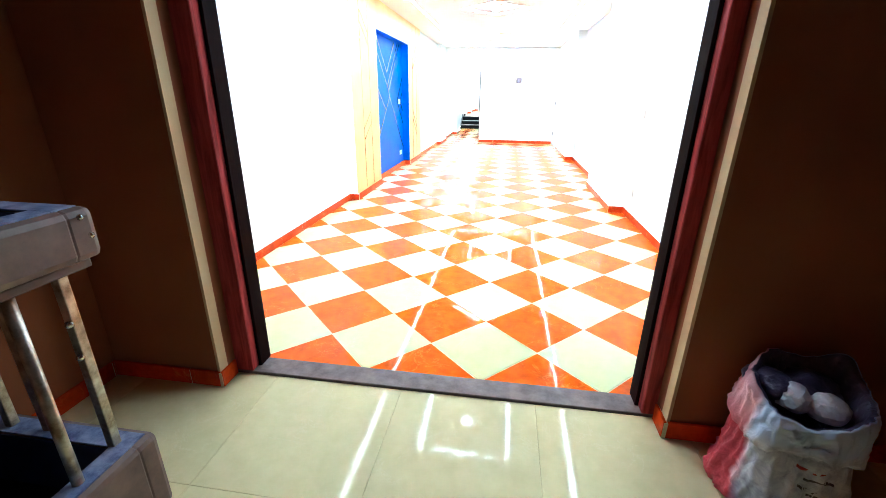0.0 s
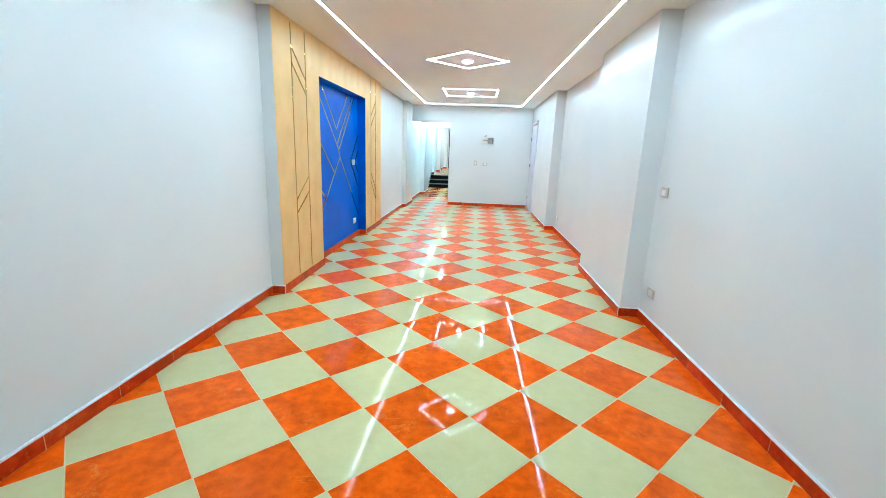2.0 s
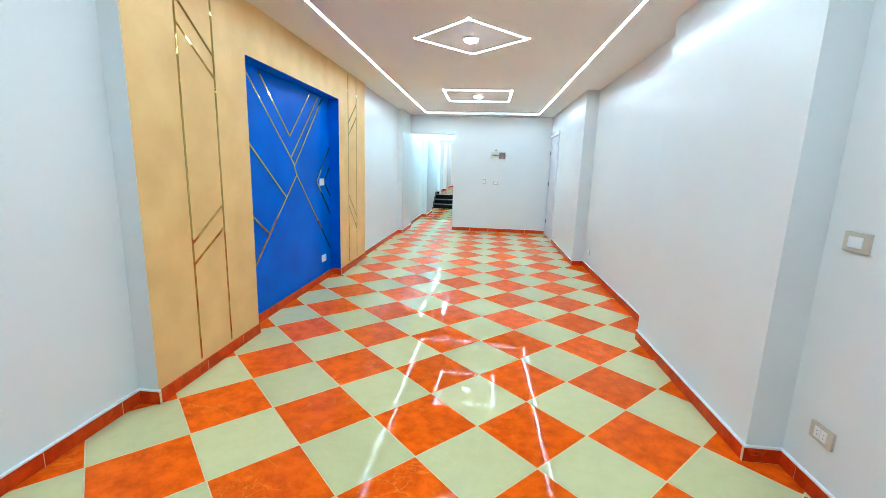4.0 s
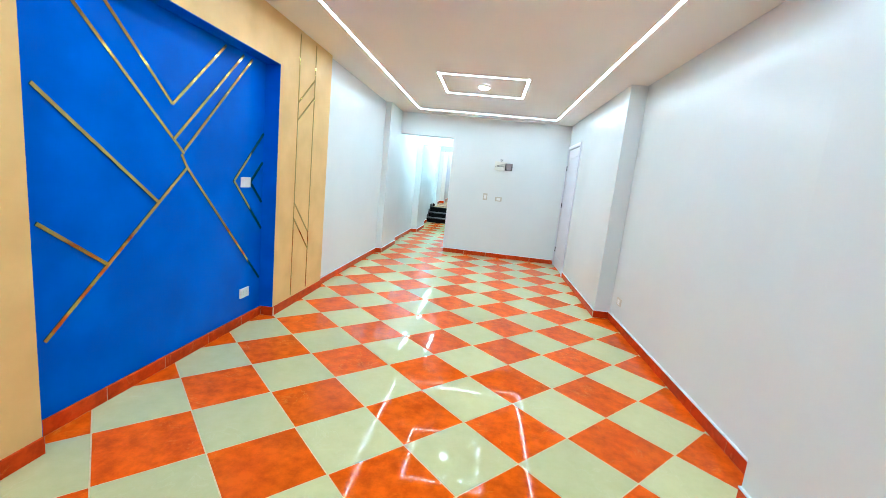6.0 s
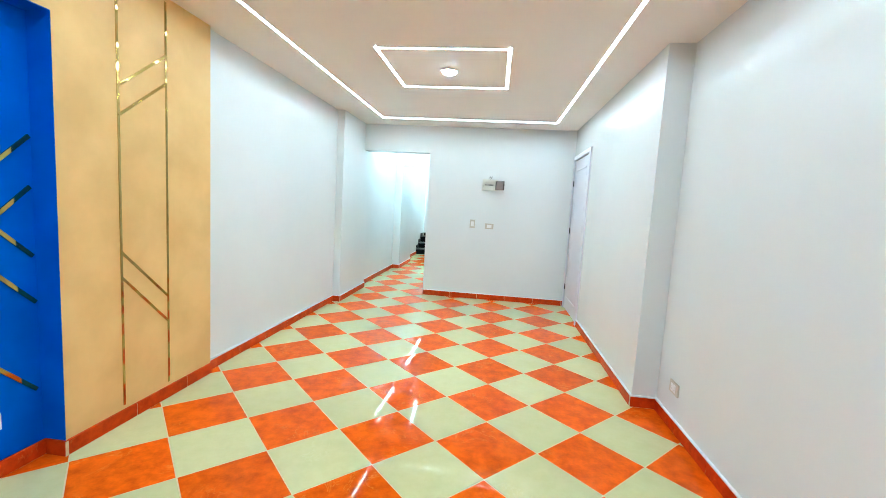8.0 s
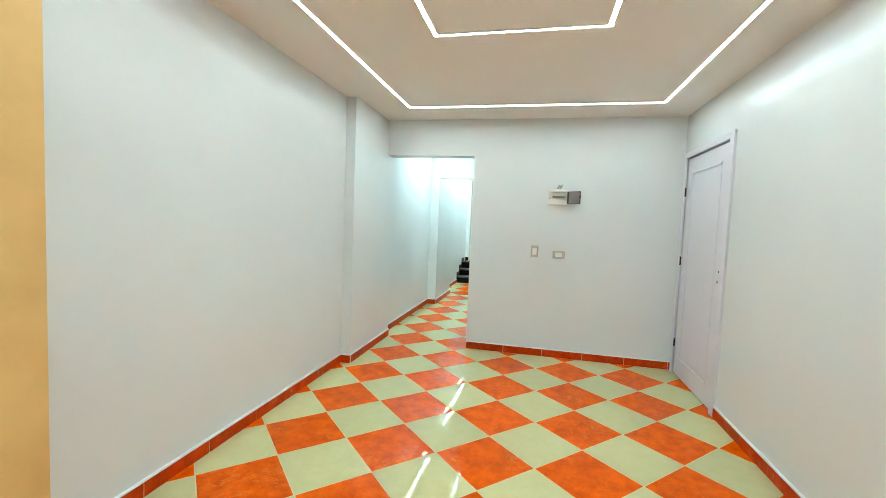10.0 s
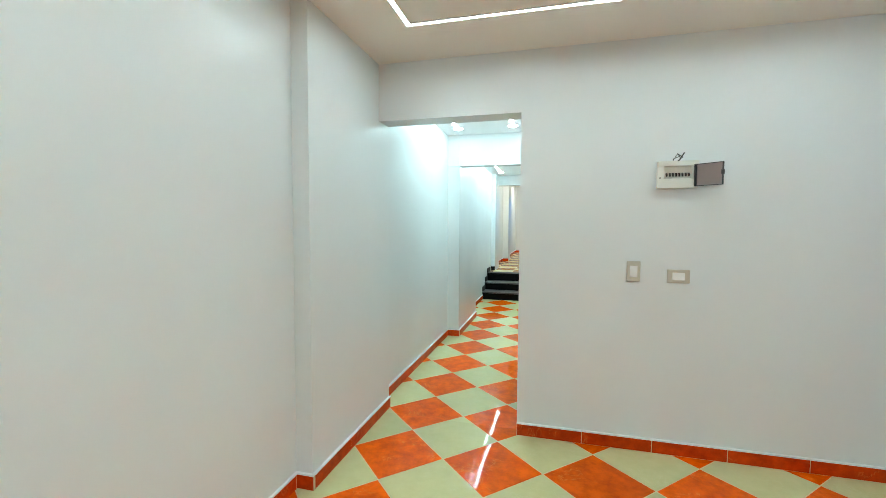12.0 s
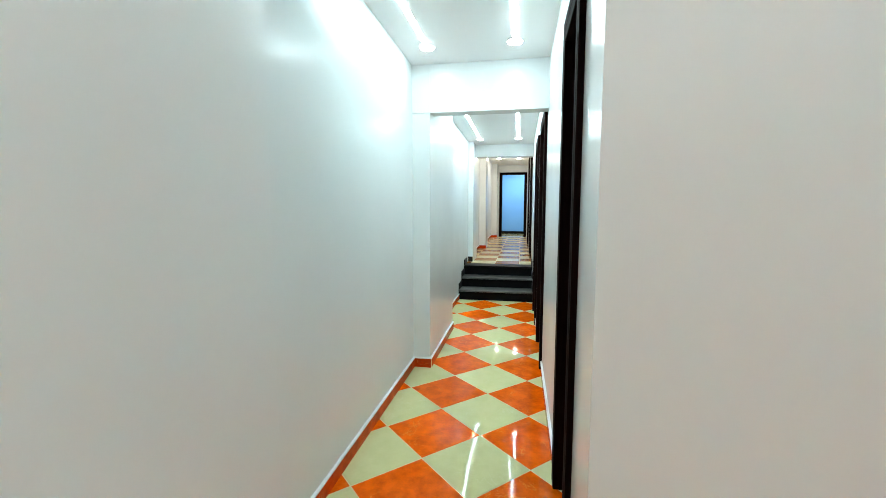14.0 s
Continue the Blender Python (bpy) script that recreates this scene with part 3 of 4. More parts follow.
plate("wall_socket", "champagne wall socket low on the white side wall", pose(RIGHT, -2.535, 0.285, 0, 0, ON_EAST), False, PLATE, True)
plate("wall_socket", "champagne wall socket low on the white side wall", pose(RIGHT, 1.605, 0.265, 0, 0, ON_EAST), False, PLATE, True)
plate("light_switch", "white light switch on the blue niche wall", pose(NICHE, 0.355, 1.14, 0, 0, ON_WEST), False, WHITE_PLASTIC)
plate("wall_socket", "white wall socket low on the blue niche wall", pose(NICHE, 0.37, 0.255, 0, 0, ON_WEST), False, WHITE_PLASTIC, True)


def breaker_box():
    x0, x1, z0, z1, f = 0.038, 0.25, 1.575, 1.73, END - 0.035
    ob = thing("breaker_box", "ivory breaker box with an open smoked flap on the end wall", "fuse box")
    bm = bmesh.new()
    box(bm, x0, x1, f, END, z0, z0 + 0.055, 0.003)
    box(bm, x0, x1, f, END, z1 - 0.03, z1, 0.003)
    box(bm, x0, x0 + 0.036, f, END, z0 + 0.055, z1 - 0.03)
    box(bm, x1 - 0.036, x1, f, END, z0 + 0.055, z1 - 0.03)
    box(bm, x0 + 0.036, x1 - 0.036, f + 0.02, END, z0 + 0.055, z1 - 0.03)
    body = part("case", bm, IVORY, ob)
    for k in range(8):
        x = x0 + 0.040 + k * 0.0163
        bm = bmesh.new()
        box(bm, x, x + 0.0145, f + 0.004, f + 0.021, z0 + 0.058, z1 - 0.07, 0.001)
        br = part("breaker", bm, IVORY, ob)
        bm = bmesh.new()
        box(bm, x + 0.003, x + 0.0115, f - 0.004, f + 0.006, z0 + 0.066, z0 + 0.082, 0.001)
        part("toggle", bm, BLACK, br, "black breaker toggle")
        bm = bmesh.new()
        box(bm, x + 0.002, x + 0.0125, f + 0.002, f + 0.012, z1 - 0.078, z1 - 0.068, 0.001)
        part("terminal_screw", bm, BLACK, br, "dark terminal screw")
    bm = bmesh.new()
    tube(bm, (x0 + 0.013, f - 0.002, 1.635), (x0 + 0.013, f + 0.004, 1.635), 0.004, 10)
    part("screw", bm, BLACK, ob)
    m = Matrix.Translation((x1 - 0.022, f - 0.004, 1.645)) @ Matrix.Rotation(radians(-38), 4, "Z")
    bm = bmesh.new()
    box(bm, 0.012, 0.138, -0.004, 0.0, -0.058, 0.058, 0.0, m)
    flap = part("flap", bm, SMOKED, ob, "smoked transparent plastic flap")
    bm = bmesh.new()
    box(bm, 0.0, 0.012, -0.012, 0.004, -0.062, 0.062, 0.002, m)
    box(bm, 0.138, 0.144, -0.008, 0.002, -0.062, 0.062, 0.001, m)
    box(bm, 0.012, 0.138, -0.007, 0.001, 0.058, 0.062, 0.0, m)
    box(bm, 0.012, 0.138, -0.007, 0.001, -0.062, -0.058, 0.0, m)
    box(bm, 0.134, 0.148, -0.011, 0.003, -0.006, 0.018, 0.001, m)
    part("flap_rim", bm, BLACK, flap)
    for name, pts, r in (("wire", [(0.115, 0, 1.715), (0.125, 0.004, 1.745), (0.15, -0.02, 1.755), (0.135, -0.02, 1.772)], 0.0022),
                         ("wire", [(0.125, 0, 1.715), (0.15, -0.015, 1.735), (0.172, -0.025, 1.775)], 0.0035),
                         ("wire", [(0.13, 0, 1.715), (0.165, -0.02, 1.75), (0.14, -0.012, 1.77), (0.122, -0.006, 1.74)], 0.0018),
                         ("wire", [(0.19, 0, 1.722), (0.215, -0.01, 1.724)], 0.003)):
        bm = bmesh.new()
        for a, b in zip(pts, pts[1:]):
            tube(bm, (a[0], END - 0.015 + a[1], a[2]), (b[0], END - 0.015 + b[1], b[2]), r, 8)
        part(name, bm, BLACK, ob, "loose black wire")


breaker_box()


# ---- ceiling lights ----
CX = -0.213
LZ = H - 0.004


def bar(bm, a, b, width, low=0.0):
    (xa, ya), (xb, yb) = a, b
    length, angle = math.hypot(xb - xa, yb - ya), math.atan2(yb - ya, xb - xa)
    m = Matrix.Translation(((xa + xb) / 2, (ya + yb) / 2, LZ)) @ Matrix.Rotation(angle, 4, "Z")
    return box(bm, -length / 2, length / 2, -width / 2, width / 2, low, 0.006, 0.0, m)


def led_loop(name, label, corners, width, material):
    ob = thing(name, label, "ceiling light")
    n = len(corners)
    for k in range(n):
        a, b = Vector(corners[k]), Vector(corners[(k + 1) % n])
        d = (b - a).normalized() * width / 2
        bm = bmesh.new()
        bar(bm, a - d if k % 2 == 0 else a + d, b + d if k % 2 == 0 else b - d, width)
        part("led_bar", bm, material, ob)
        # lips added to cut the bar's grazing light on ceiling and upper walls
        side = Vector((-d.y, d.x)) * 1.12
        for s in (1, -1):
            bm = bmesh.new()
            bar(bm, a + side * s + d, b + side * s - d, 0.003, -0.0025)
            part("shading_lip", bm, WHITE_PLASTIC, ob)
    return ob


def dome(parent, x, y, z, radius, drop, material, name="cover"):
    bm = bmesh.new()
    bmesh.ops.create_uvsphere(bm, u_segments=28, v_segments=14, radius=1.0)
    bmesh.ops.bisect_plane(bm, geom=bm.verts[:] + bm.edges[:] + bm.faces[:], plane_co=(0, 0, 0), plane_no=(0, 0, 1), clear_outer=True)
    for v in bm.verts:
        v.co = Vector((x + v.co.x * radius, y + v.co.y * radius, z + v.co.z * drop))
    return part(name, bm, material, parent, "", True)


led_loop("led_border", "long white LED strip border set in the ceiling", [(-1.315, -5.2), (0.945, -5.2), (0.945, 4.445), (-1.315, 4.445)], 0.023, LED)
for y, turned in ((-3.27, False), (-0.39, True), (2.485, False)):
    r = 0.485
    corners = [(CX, y - r), (CX + r, y), (CX, y + r), (CX - r, y)] if turned else [(CX - r, y - r), (CX + r, y - r), (CX + r, y + r), (CX - r, y + r)]
    ob = led_loop("led_diamond" if turned else "led_square", "square white LED frame set diamond-wise in the ceiling" if turned else "square white LED frame set in the ceiling", corners, 0.023, LED)
    lamp = thing("round_ceiling_light", "round white flush LED ceiling light", "ceiling light", "", "round ceiling lights")
    bm = bmesh.new()
    bmesh.ops.create_cone(bm, cap_ends=True, segments=32, radius1=0.075, radius2=0.075, depth=0.014, matrix=Matrix.Translation((CX, y, H - 0.007)))
    part("base", bm, WHITE_PLASTIC, lamp)
    dome(lamp, CX, y, H - 0.014, 0.062, 0.024, ROUND)

for x in (-1.585, -0.98):
    for y0, y1 in ((5.7, 6.78), (7.62, 10.65)):
        ob = thing("corridor_led_strip", "white LED strip in the corridor ceiling", "ceiling light", "", "corridor strips")
        bm = bmesh.new()
        bar(bm, (x, y0), (x, y1), 0.028)
        part("led_bar", bm, HALL_LED, ob)
        for ys in ((y0 - 0.07, y1 + 0.07) if y0 > 7 else (y1 + 0.07,)):
            sp = thing("corridor_spot", "small round white ceiling spot", "ceiling light", "", "corridor spots")
            bm = bmesh.new()
            bmesh.ops.create_cone(bm, cap_ends=True, segments=24, radius1=0.06, radius2=0.06, depth=0.008, matrix=Matrix.Translation((x, ys, H - 0.004)))
            part("ring", bm, WHITE_PLASTIC, sp)
            dome(sp, x, ys, H - 0.008, 0.05, 0.012, SPOT, "lens")
for x in (-1.55, -1.0):
    for ys in (12.4, 15.9):
        sp = thing("corridor_spot", "small round white ceiling spot", "ceiling light", "", "corridor spots")
        bm = bmesh.new()
        bmesh.ops.create_cone(bm, cap_ends=True, segments=24, radius1=0.06, radius2=0.06, depth=0.008, matrix=Matrix.Translation((x, ys, TOP - 0.004)))
        part("ring", bm, WHITE_PLASTIC, sp)
        dome(sp, x, ys, TOP - 0.008, 0.05, 0.012, UPPER_SPOT, "lens")
# added lamp, out of view, that brightens the far room's blue wall
lamp = thing("far_room_fill", "added unseen lamp that brightens the far room", "ceiling light")
dome(lamp, -1.0, 18.6, TOP, 0.24, 0.04, SPOT)


# ---- lobby things ----
def tray_stand():
    ob = thing("tray_stand", "worn two-tier plastic tray stand on scuffed steel tube legs", "stand")
    x0, x1, y0, y1 = -1.60, -0.961, -6.842, -6.42

    def tray(z0, z1, name, floor_mat, depth):
        t = 0.085
        tray_ob = part(name, box(bmesh.new(), x0, x1, y1 - t, y1, z0, z1, 0.02), TRAY, ob)
        for a, b, c, d, e in ((x0, x1, y0, y0 + t, 0.0), (x0, x0 + t, y0 + t - 0.03, y1 - t + 0.03, 0.001), (x1 - t, x1, y0 + t - 0.03, y1 - t + 0.03, 0.001)):
            part("rim", box(bmesh.new(), a, b, c, d, z0 + e, z1 - e, 0.02), TRAY, tray_ob)
        bm = bmesh.new()
        box(bm, x0 + t - 0.02, x1 - t + 0.02, y0 + t - 0.02, y1 - t + 0.02, z1 - depth - 0.02, z1 - depth)
        part("tray_floor", bm, floor_mat, tray_ob)
        xa, xb, ya, yb = x0 + t, x1 - t, y0 + t, y1 - t
        for a, b, c, d in ((xa, xb, ya, ya + 0.004), (xa, xb, yb - 0.004, yb), (xa, xa + 0.004, ya + 0.004, yb - 0.004), (xb - 0.004, xb, ya + 0.004, yb - 0.004)):
            part("inner_wall", box(bmesh.new(), a, b, c, d, z1 - depth, z1 - 0.004), TRAY_BLUE, tray_ob, "dark blue inside of the tray")
        xa, xb, ya, yb, e, w = x0 + 0.022, x1 - 0.022, y0 + 0.022, y1 - 0.022, 0.003, t - 0.024
        for a, b, c, d in ((xa, xb, ya, ya + w), (xa, xb, yb - w, yb), (xa, xa + w, ya + w, yb - w), (xb - w, xb, ya + w, yb - w)):
            part("rim_cap", box(bmesh.new(), a, b, c, d, z1 - 0.002, z1 + e, 0.001), RIM_BLUE, tray_ob, "scuffed pale blue rim")
        return tray_ob

    top = tray(0.868, 1.002, "upper_tray", BLACK, 0.07)
    part("lip", box(bmesh.new(), x0 + 0.02, x1 - 0.025, y0 + 0.02, y1 - 0.02, 0.842, 0.869, 0.006), TRAY, top)
    for z, y in ((0.98, -6.46), (0.93, -6.445)):
        bm = bmesh.new()
        bmesh.ops.create_uvsphere(bm, u_segments=10, v_segments=6, radius=0.008, matrix=Matrix.Translation((x1 + 0.001, y, z)))
        part("screw", bm, STEEL, top)
    tray(0.0, 0.285, "lower_tray", BLACK, 0.2)
    for x, y in ((-1.04, -6.49), (-1.018, -6.622), (-1.287, -6.468), (-1.419, -6.472), (-1.04, -6.79), (-1.419, -6.79)):
        bm = bmesh.new()
        if (x, y) == (-1.018, -6.622):
            tube(bm, (x, y, 0.02), (x, y, 0.86), 0.014, 16)
            part("leg", bm, LEG_STEEL, ob, "scuffed round steel tube leg", True)
            continue
        box(bm, x - 0.013, x + 0.013, y - 0.013, y + 0.013, 0.02, 0.86, 0.003)
        leg = part("leg", bm, LEG_STEEL, ob, "scuffed square steel tube leg")
        if (x, y) == (-1.04, -6.49):
            for z in (0.70, 0.60):
                bm = bmesh.new()
                bmesh.ops.create_uvsphere(bm, u_segments=10, v_segments=6, radius=0.011, matrix=Matrix.Translation((x + 0.004, y - 0.014, z)))
                part("bolt_head", bm, STEEL, leg, "", True)


tray_stand()


def sack():
    """An open, slumped woven sack with a folded-over cuff, wrinkled sides and rubbish in its mouth."""
    ob = thing("plastic_sack", "slumped red and white woven plastic sack full of rubbish", "sack", at=(1.04, -6.06, 0))
    # height, radius; the wall, the cuff folded outward, then the inner mouth
    profile = [(0.0, 0.190), (0.03, 0.205), (0.10, 0.188), (0.20, 0.165), (0.30, 0.150), (0.305, 0.163), (0.29, 0.172), (0.30, 0.178), (0.36, 0.172), (0.42, 0.162), (0.455, 0.150), (0.45, 0.138), (0.40, 0.128), (0.33, 0.118), (0.27, 0.10)]
    stages, fine = [], 4
    for k, (p, q) in enumerate(zip(profile, profile[1:])):
        for step in range(fine):
            f = step / fine
            stages.append((k, p[0] + (q[0] - p[0]) * f, p[1] + (q[1] - p[1]) * f))
    stages.append((len(profile) - 1, *profile[-1]))
    n = 160

    def spot(a, k, z, r):
        c, d = math.cos(a), math.sin(a)
        fold = 1 + 0.10 * noise.noise(Vector((c * 2.2, d * 2.2, z * 5)))
        ridge = 1 - abs(noise.noise(Vector((a * 3.0 + z * 9, z * 26 - a * 2.2, 3))))
        crease = 1 - abs(noise.noise(Vector((c * 5, d * 5 + 9, z * 12))))
        amount = 0.009 if k < 4 else 0.006
        pleat = 1 - abs(noise.noise(Vector((a * 1.3, z * 34 + 0.9 * math.sin(2 * a), 6))))
        low = max(0.0, 1 - z / 0.27)
        r = r * fold + amount * (ridge ** 3 - 0.5) + 0.010 * (crease ** 4 - 0.4) + 0.016 * low * (pleat ** 5 - 0.3)
        top = min(max((z - 0.25) / 0.2, 0.0), 1.0)
        z = z + top * (0.05 * noise.noise(Vector((c * 1.5 + 5, d * 1.5, 2))) + 0.065 * math.cos(a - 1.2))
        r += top * 0.022 * max(0.0, math.cos(a - 5.5)) ** 2
        if 4 < k < 8:
            z -= 0.015 * max(0.0, math.cos(a - 4.25)) ** 4
            z += 0.03 * math.sin(3 * a + 0.9) + 0.02 * noise.noise(Vector((c * 4, d * 4, 8)))
        return Vector((c * r * 1.0, d * r * 0.88, max(z, 0.0) * 0.95))

    bm = bmesh.new()
    grid = [[bm.verts.new(spot(2 * math.pi * i / n, *s)) for i in range(n)] for s in stages if s[0] <= 10]
    for r0, r1 in zip(grid, grid[1:]):
        for i in range(n):
            bm.faces.new((r0[i], r0[(i + 1) % n], r1[(i + 1) % n], r1[i]))
    bm.faces.new(list(reversed(grid[0])))
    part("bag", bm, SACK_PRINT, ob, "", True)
    bm = bmesh.new()
    inner = [s for s in stages if s[0] >= 10]
    grid = [[bm.verts.new(spot(2 * math.pi * i / n, k, z, r - 0.004)) for i in range(n)] for k, z, r in inner]
    for r0, r1 in zip(grid, grid[1:]):
        for i in range(n):
            bm.faces.new((r0[i], r0[(i + 1) % n], r1[(i + 1) % n], r1[i]))
    bm.faces.new(list(reversed(grid[-1])))
    part("lining", bm, SACK_DARK, ob, "dark purple lining of the sack", True)
    for k, (x, y, z, s, mat) in enumerate(((0.05, 0.05, 0.37, 0.085, SACK_DARK), (-0.035, 0.0, 0.385, 0.055, SACK_WHITE), (0.04, -0.03, 0.375, 0.055, SACK_WHITE), (-0.05, 0.06, 0.365, 0.08, SACK_DARK))):
        bm = bmesh.new()
        bmesh.ops.create_icosphere(bm, subdivisions=4 if mat is SACK_DARK else 3, radius=s)
        for v in bm.verts:
            d = 1 + 0.30 * noise.noise(v.co * 14 + Vector((k * 7, 0, 0))) + 0.22 * (0.5 - abs(noise.noise(v.co * 40 + Vector((0, k * 5, 0)))))
            v.co = Vector((x, y, z)) + Vector((v.co.x * d, v.co.y * d, v.co.z * 0.75 * d))
        part("crumpled_bag", bm, mat, ob, "crumpled plastic bag" if mat is SACK_DARK else "crumpled white paper", mat is SACK_DARK)

    def wall_radius(z):
        for p, q in zip(profile[:5], profile[1:5]):
            if p[0] <= z <= q[0]:
                return p[1] + (q[1] - p[1]) * (z - p[0]) / (q[0] - p[0])

    for z, a0, a1, mat in ((0.245, 4.35, 4.85, SACK_RED), (0.205, 4.5, 5.2, SACK_DARK), (0.175, 4.45, 4.8, SACK_DARK), (0.15, 4.6, 5.1, SACK_DARK)):
        bm = bmesh.new()
        rows = []
        for i in range(13):
            a = a0 + (a1 - a0) * i / 12
            out = Vector((math.cos(a), math.sin(a), 0)) * 0.0015
            rows.append([bm.verts.new(spot(a, 2, zz - 0.02 * i / 12, wall_radius(zz)) + out * k) for zz in (z - 0.004, z + 0.004) for k in (1, -1)])
        for r0, r1 in zip(rows, rows[1:]):
            for i, j in ((0, 2), (2, 3), (3, 1), (1, 0)):
                bm.faces.new((r0[i], r0[j], r1[j], r1[i]))
        bm.faces.new([rows[0][i] for i in (0, 2, 3, 1)])
        bm.faces.new([rows[-1][i] for i in (0, 1, 3, 2)])
        bmesh.ops.recalc_face_normals(bm, faces=bm.faces[:])
        part("printed_bar", bm, mat, ob)


sack()


# ---- skirting ----
def skirting(name, label, a, b, side, z=0.0, height=0.078, material=None, bead=True):
    """Skirting tiles along a wall face from a to b, standing out to the given side (a unit step x, y)."""
    a, b, out = Vector((*a, 0)), Vector((*b, 0)), Vector((*side, 0))
    length = (b - a).length
    along = (b - a).normalized()
    run = thing(name, label, "baseboard", "structure", at=(a.x, a.y, z))
    frame_m = Matrix(((along.x, out.x, 0, 0), (along.y, out.y, 0, 0), (0, 0, 1, 0), (0, 0, 0, 1)))
    bm = bmesh.new()
    box(bm, 0, length, -0.004, 0.0105, 0, height - 0.004, 0.0, frame_m)
    if out.cross(along).z > 0:
        bmesh.ops.reverse_faces(bm, faces=bm.faces[:])
    part("mortar", bm, GROUT, run)
    if bead:
        bm = bmesh.new()
        box(bm, 0, length, -0.004, 0.015, height - 0.002, height + 0.006, 0.0, frame_m)
        bmesh.ops.recalc_face_normals(bm, faces=bm.faces[:])
        part("caulk_bead", bm, BEAD, run, "white caulk line")
    x, shared = 0.0, None
    while x < length - 0.004:
        w = min(0.40, length - x)
        if w > 0.399 and shared is not None:
            ob = new("tile", shared)
        else:
            bm = bmesh.new()
            box(bm, 0.0022, w - 0.0022, 0.002, 0.013, 0.002, height, 0.0012, frame_m)
            bmesh.ops.recalc_face_normals(bm, faces=bm.faces[:])
            data = bpy.data.meshes.new("tile")
            bm.to_mesh(data)
            bm.free()
            data.materials.append(material or SKIRT)
            ob = new("tile", data)
            if w > 0.399:
                shared = data
        ob.parent = run
        ob.location = along * x
        x += 0.40


RED = "glossy orange-red tile skirting"
W, EA, N, S = (1, 0), (-1, 0), (0, -1), (0, 1)
skirting("baseboard_1", RED, (LEFT_A, FRONT), (LEFT_A, -2.338), W)
skirting("baseboard_2", RED, (LEFT_A + 0.0, -2.325), (PANEL + 0.013, -2.325), N)
skirting("baseboard_3", RED, (PANEL, -2.325), (PANEL, -1.29), W, bead=False)
skirting("baseboard_4", RED, (NICHE + 0.012, -1.286), (NICHE + 0.012, 0.606), W, bead=False)
skirting("baseboard_5", RED, (NICHE + 0.025, 0.606), (PANEL + 0.013, 0.606), N, bead=False)
skirting("baseboard_6", RED, (PANEL, 0.607), (PANEL, 1.655), W, bead=False)
skirting("baseboard_7", RED, (LEFT_B, 1.655), (LEFT_B, 4.062), W)
skirting("baseboard_8", RED, (LEFT_B, 4.075), (LEFT_C + 0.013, 4.075), N)
skirting("baseboard_9", RED, (LEFT_C, 4.076), (LEFT_C, 5.10), W)
skirting("baseboard_10", RED, (LEFT_D, 5.10), (LEFT_D, 7.187), W)
skirting("baseboard_11", RED, (LEFT_D, 7.2), (LEFT_E + 0.013, 7.2), N)
skirting("baseboard_12", RED, (LEFT_E, 7.201), (LEFT_E, 8.36), W)
skirting("baseboard_13", RED, (LEFT_F, 8.36), (LEFT_F, STEP_Y[0]), W)
skirting("baseboard_14", RED, (RIGHT, FRONT), (RIGHT, -2.353), EA)
skirting("baseboard_15", RED, (PIER - 0.013, -2.34), (RIGHT, -2.34), N)
skirting("baseboard_16", RED, (PIER, -2.34), (PIER, -0.865), EA)
skirting("baseboard_17", RED, (RIGHT, -0.865), (RIGHT, 1.852), EA)
skirting("baseboard_18", RED, (PIER - 0.013, 1.865), (RIGHT, 1.865), N)
skirting("baseboard_19", RED, (PIER, 1.866), (PIER, DOOR_Y0 - 0.076), EA)
skirting("baseboard_20", RED, (END_L, END), (PIER, END), N)
skirting("baseboard_21", RED, (HALL_R, 5.92), (HALL_R, 7.29), EA)
skirting("baseboard_22", RED, (HALL_R, 8.2), (HALL_R, 8.69), EA)
skirting("baseboard_23", "black granite skirting", (LEFT_F + 0.002, 10.98), (-1.715, 10.98), N, UP, 0.088, BLACK_STONE)
skirting("baseboard_24", RED, (-1.845, 13.4), (-1.687, 13.4), N, UP)
skirting("baseboard_25", RED, (-1.845, 17.3), (-1.657, 17.3), N, UP)
skirting("baseboard_26", RED, (-1.845, 11.6), (-1.845, 13.385), W, UP)
skirting("baseboard_27", RED, (-1.845, 14.0), (-1.845, 17.285), W, UP)
skirting("baseboard_28", RED, (VX0, -5.875), (OX0 - 0.001, -5.875), N, bead=False)
skirting("baseboard_29", RED, (VX0, -9.5), (VX0, -5.89), W, bead=False)
skirting("baseboard_30", RED, (OX1 + 0.001, -5.875), (VX1, -5.875), N, bead=False)
skirting("baseboard_31", RED, (OX0, -5.888), (OX0, -5.78), W, bead=False)
skirting("baseboard_32", RED, (OX1, -5.888), (OX1, -5.78), EA, bead=False)


# ---- floor tiles ----
def clipped(poly, x0, x1, y0, y1):
    for axis, limit, sign in ((0, x0, 1), (0, x1, -1), (1, y0, 1), (1, y1, -1)):
        out = []
        for k, p in enumerate(poly):
            q = poly[(k + 1) % len(poly)]
            dp, dq = sign * (p[axis] - limit), sign * (q[axis] - limit)
            if dp >= 0:
                out.append(p)
            if dp * dq < 0:
                s = dp / (dp - dq)
                out.append((p[0] + s * (q[0] - p[0]), p[1] + s * (q[1] - p[1])))
        poly = out
        if len(poly) < 3:
            return []
    return poly


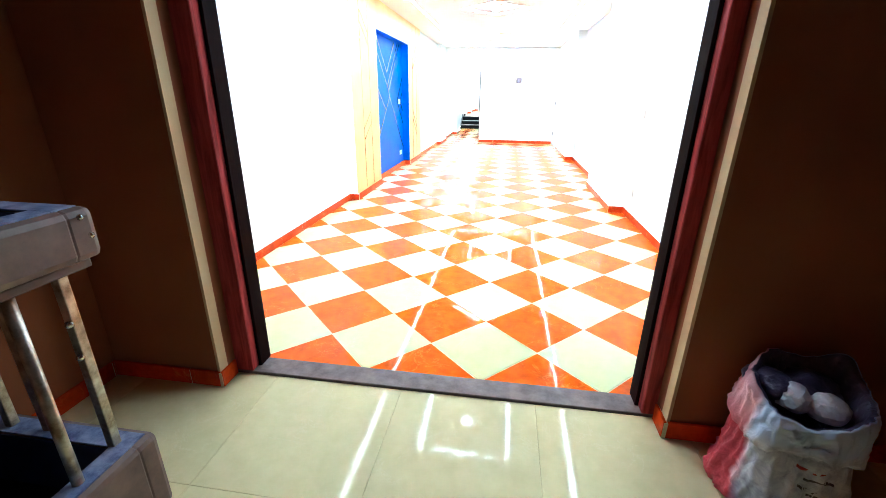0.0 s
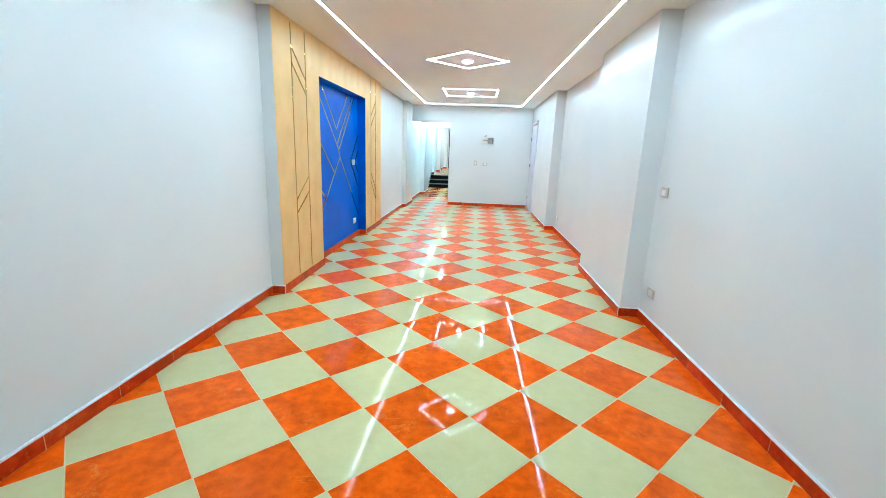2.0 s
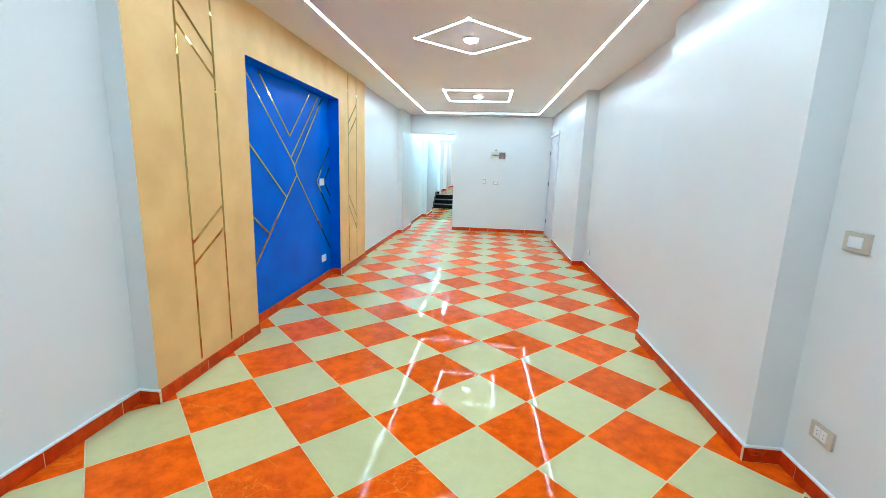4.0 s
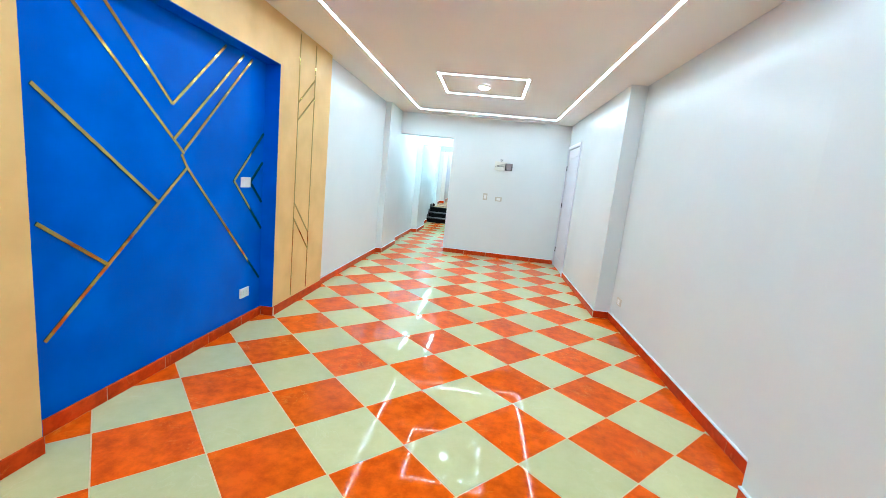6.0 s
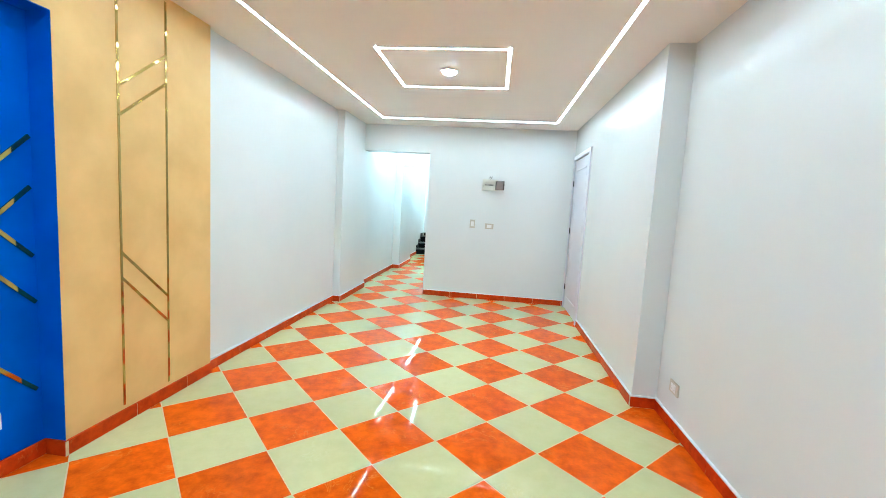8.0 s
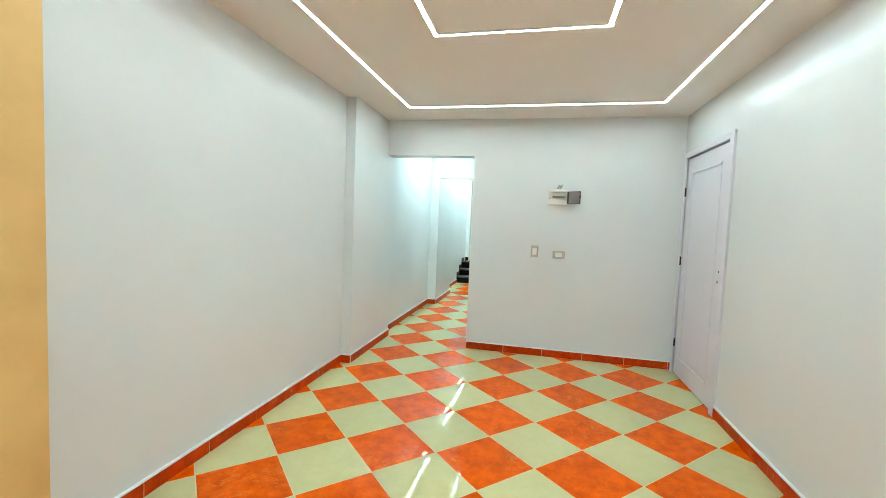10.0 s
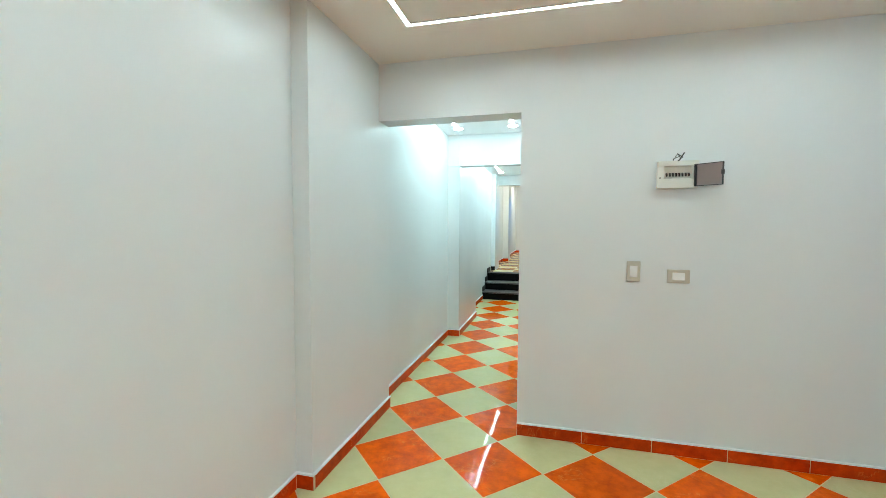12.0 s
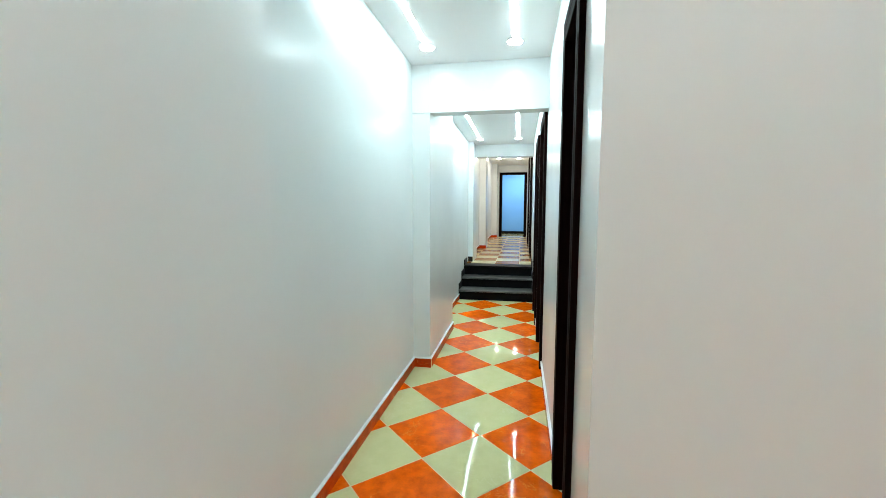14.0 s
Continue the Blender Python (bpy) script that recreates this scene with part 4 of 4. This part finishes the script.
def tile_mesh(poly, material):
    """A slab with a small worn arris, its top at 0."""
    c = Vector((sum(p[0] for p in poly) / len(poly), sum(p[1] for p in poly) / len(poly), 0))
    bm = bmesh.new()
    rims = []
    for z, inset in ((-0.012, 0.0), (-0.0012, 0.0), (0.0, 0.0014)):
        rim = []
        for p in poly:
            v = Vector((p[0], p[1], 0))
            d = c - v
            v = v + d.normalized() * min(inset, d.length * 0.2)
            rim.append(bm.verts.new((v.x, v.y, z)))
        rims.append(rim)
    n = len(poly)
    for r0, r1 in zip(rims, rims[1:]):
        for i in range(n):
            bm.faces.new((r0[i], r0[(i + 1) % n], r1[(i + 1) % n], r1[i]))
    bm.faces.new(rims[-1])
    bmesh.ops.recalc_face_normals(bm, faces=bm.faces[:])
    data = bpy.data.meshes.new("tile")
    bm.to_mesh(data)
    bm.free()
    data.materials.append(material)
    return data


def lay(parent, size, turned, rect, z, materials, origin=(0.0, 0.0), joint=0.006, wobble=0.22):
    x0, x1, y0, y1 = rect
    half = (size - joint) / 2
    spin = radians(45) if turned else 0.0
    ca, sa = math.cos(spin), math.sin(spin)
    corners = [(ca * x - sa * y, sa * x + ca * y) for x, y in ((-half, -half), (half, -half), (half, half), (-half, half))]
    whole = [tile_mesh(corners, m) for m in materials]
    reach = int((max(x1 - x0, y1 - y0) + abs(origin[0]) + abs(origin[1]) + 25) / size)
    for i in range(-reach, reach):
        for j in range(-reach, reach):
            u, v = (i + 0.5) * size, (j + 0.5) * size
            cx, cy = origin[0] + ca * u - sa * v, origin[1] + sa * u + ca * v
            if not (x0 - size < cx < x1 + size and y0 - size < cy < y1 + size):
                continue
            poly = clipped([(cx + a, cy + b) for a, b in corners], x0, x1, y0, y1)
            if not poly:
                continue
            area = abs(sum(p[0] * q[1] - q[0] * p[1] for p, q in zip(poly, poly[1:] + poly[:1]))) / 2
            if area < 0.0004:
                continue
            kind = (i + j) % len(materials)
            if area > 0.999 * (2 * half) ** 2:
                ob = new("tile", whole[kind])
            else:
                ob = new("tile", tile_mesh([(p[0] - cx, p[1] - cy) for p in poly], materials[kind]))
            ob.parent = parent
            ob.location = (cx, cy, z)
            ob.rotation_euler = (radians(random.uniform(-wobble, wobble)), radians(random.uniform(-wobble, wobble)), 0)


TILE = 0.40
KINDS = [CREAM, ORANGE]
lay(floor_main, TILE, True, (LEFT_A, RIGHT, -5.655, END + 0.07), 0.0, KINDS)
lay(floor_hall, TILE, True, (LEFT_F, HALL_R + 0.1, END + 0.07, STEP_Y[0]), 0.0, KINDS)
lay(floor_up, TILE, False, (-1.98, HALL_R, STEP_Y[2] + 0.28, FAR), UP, [UP_CREAM, UP_ORANGE], (HALL_R - 0.2, STEP_Y[2] + 0.28))
lay(floor_lobby, 0.60, False, (VX0, VX1, VY, -5.772), 0.0, [PORCELAIN], (-0.35, -5.772), 0.001, 0.06)
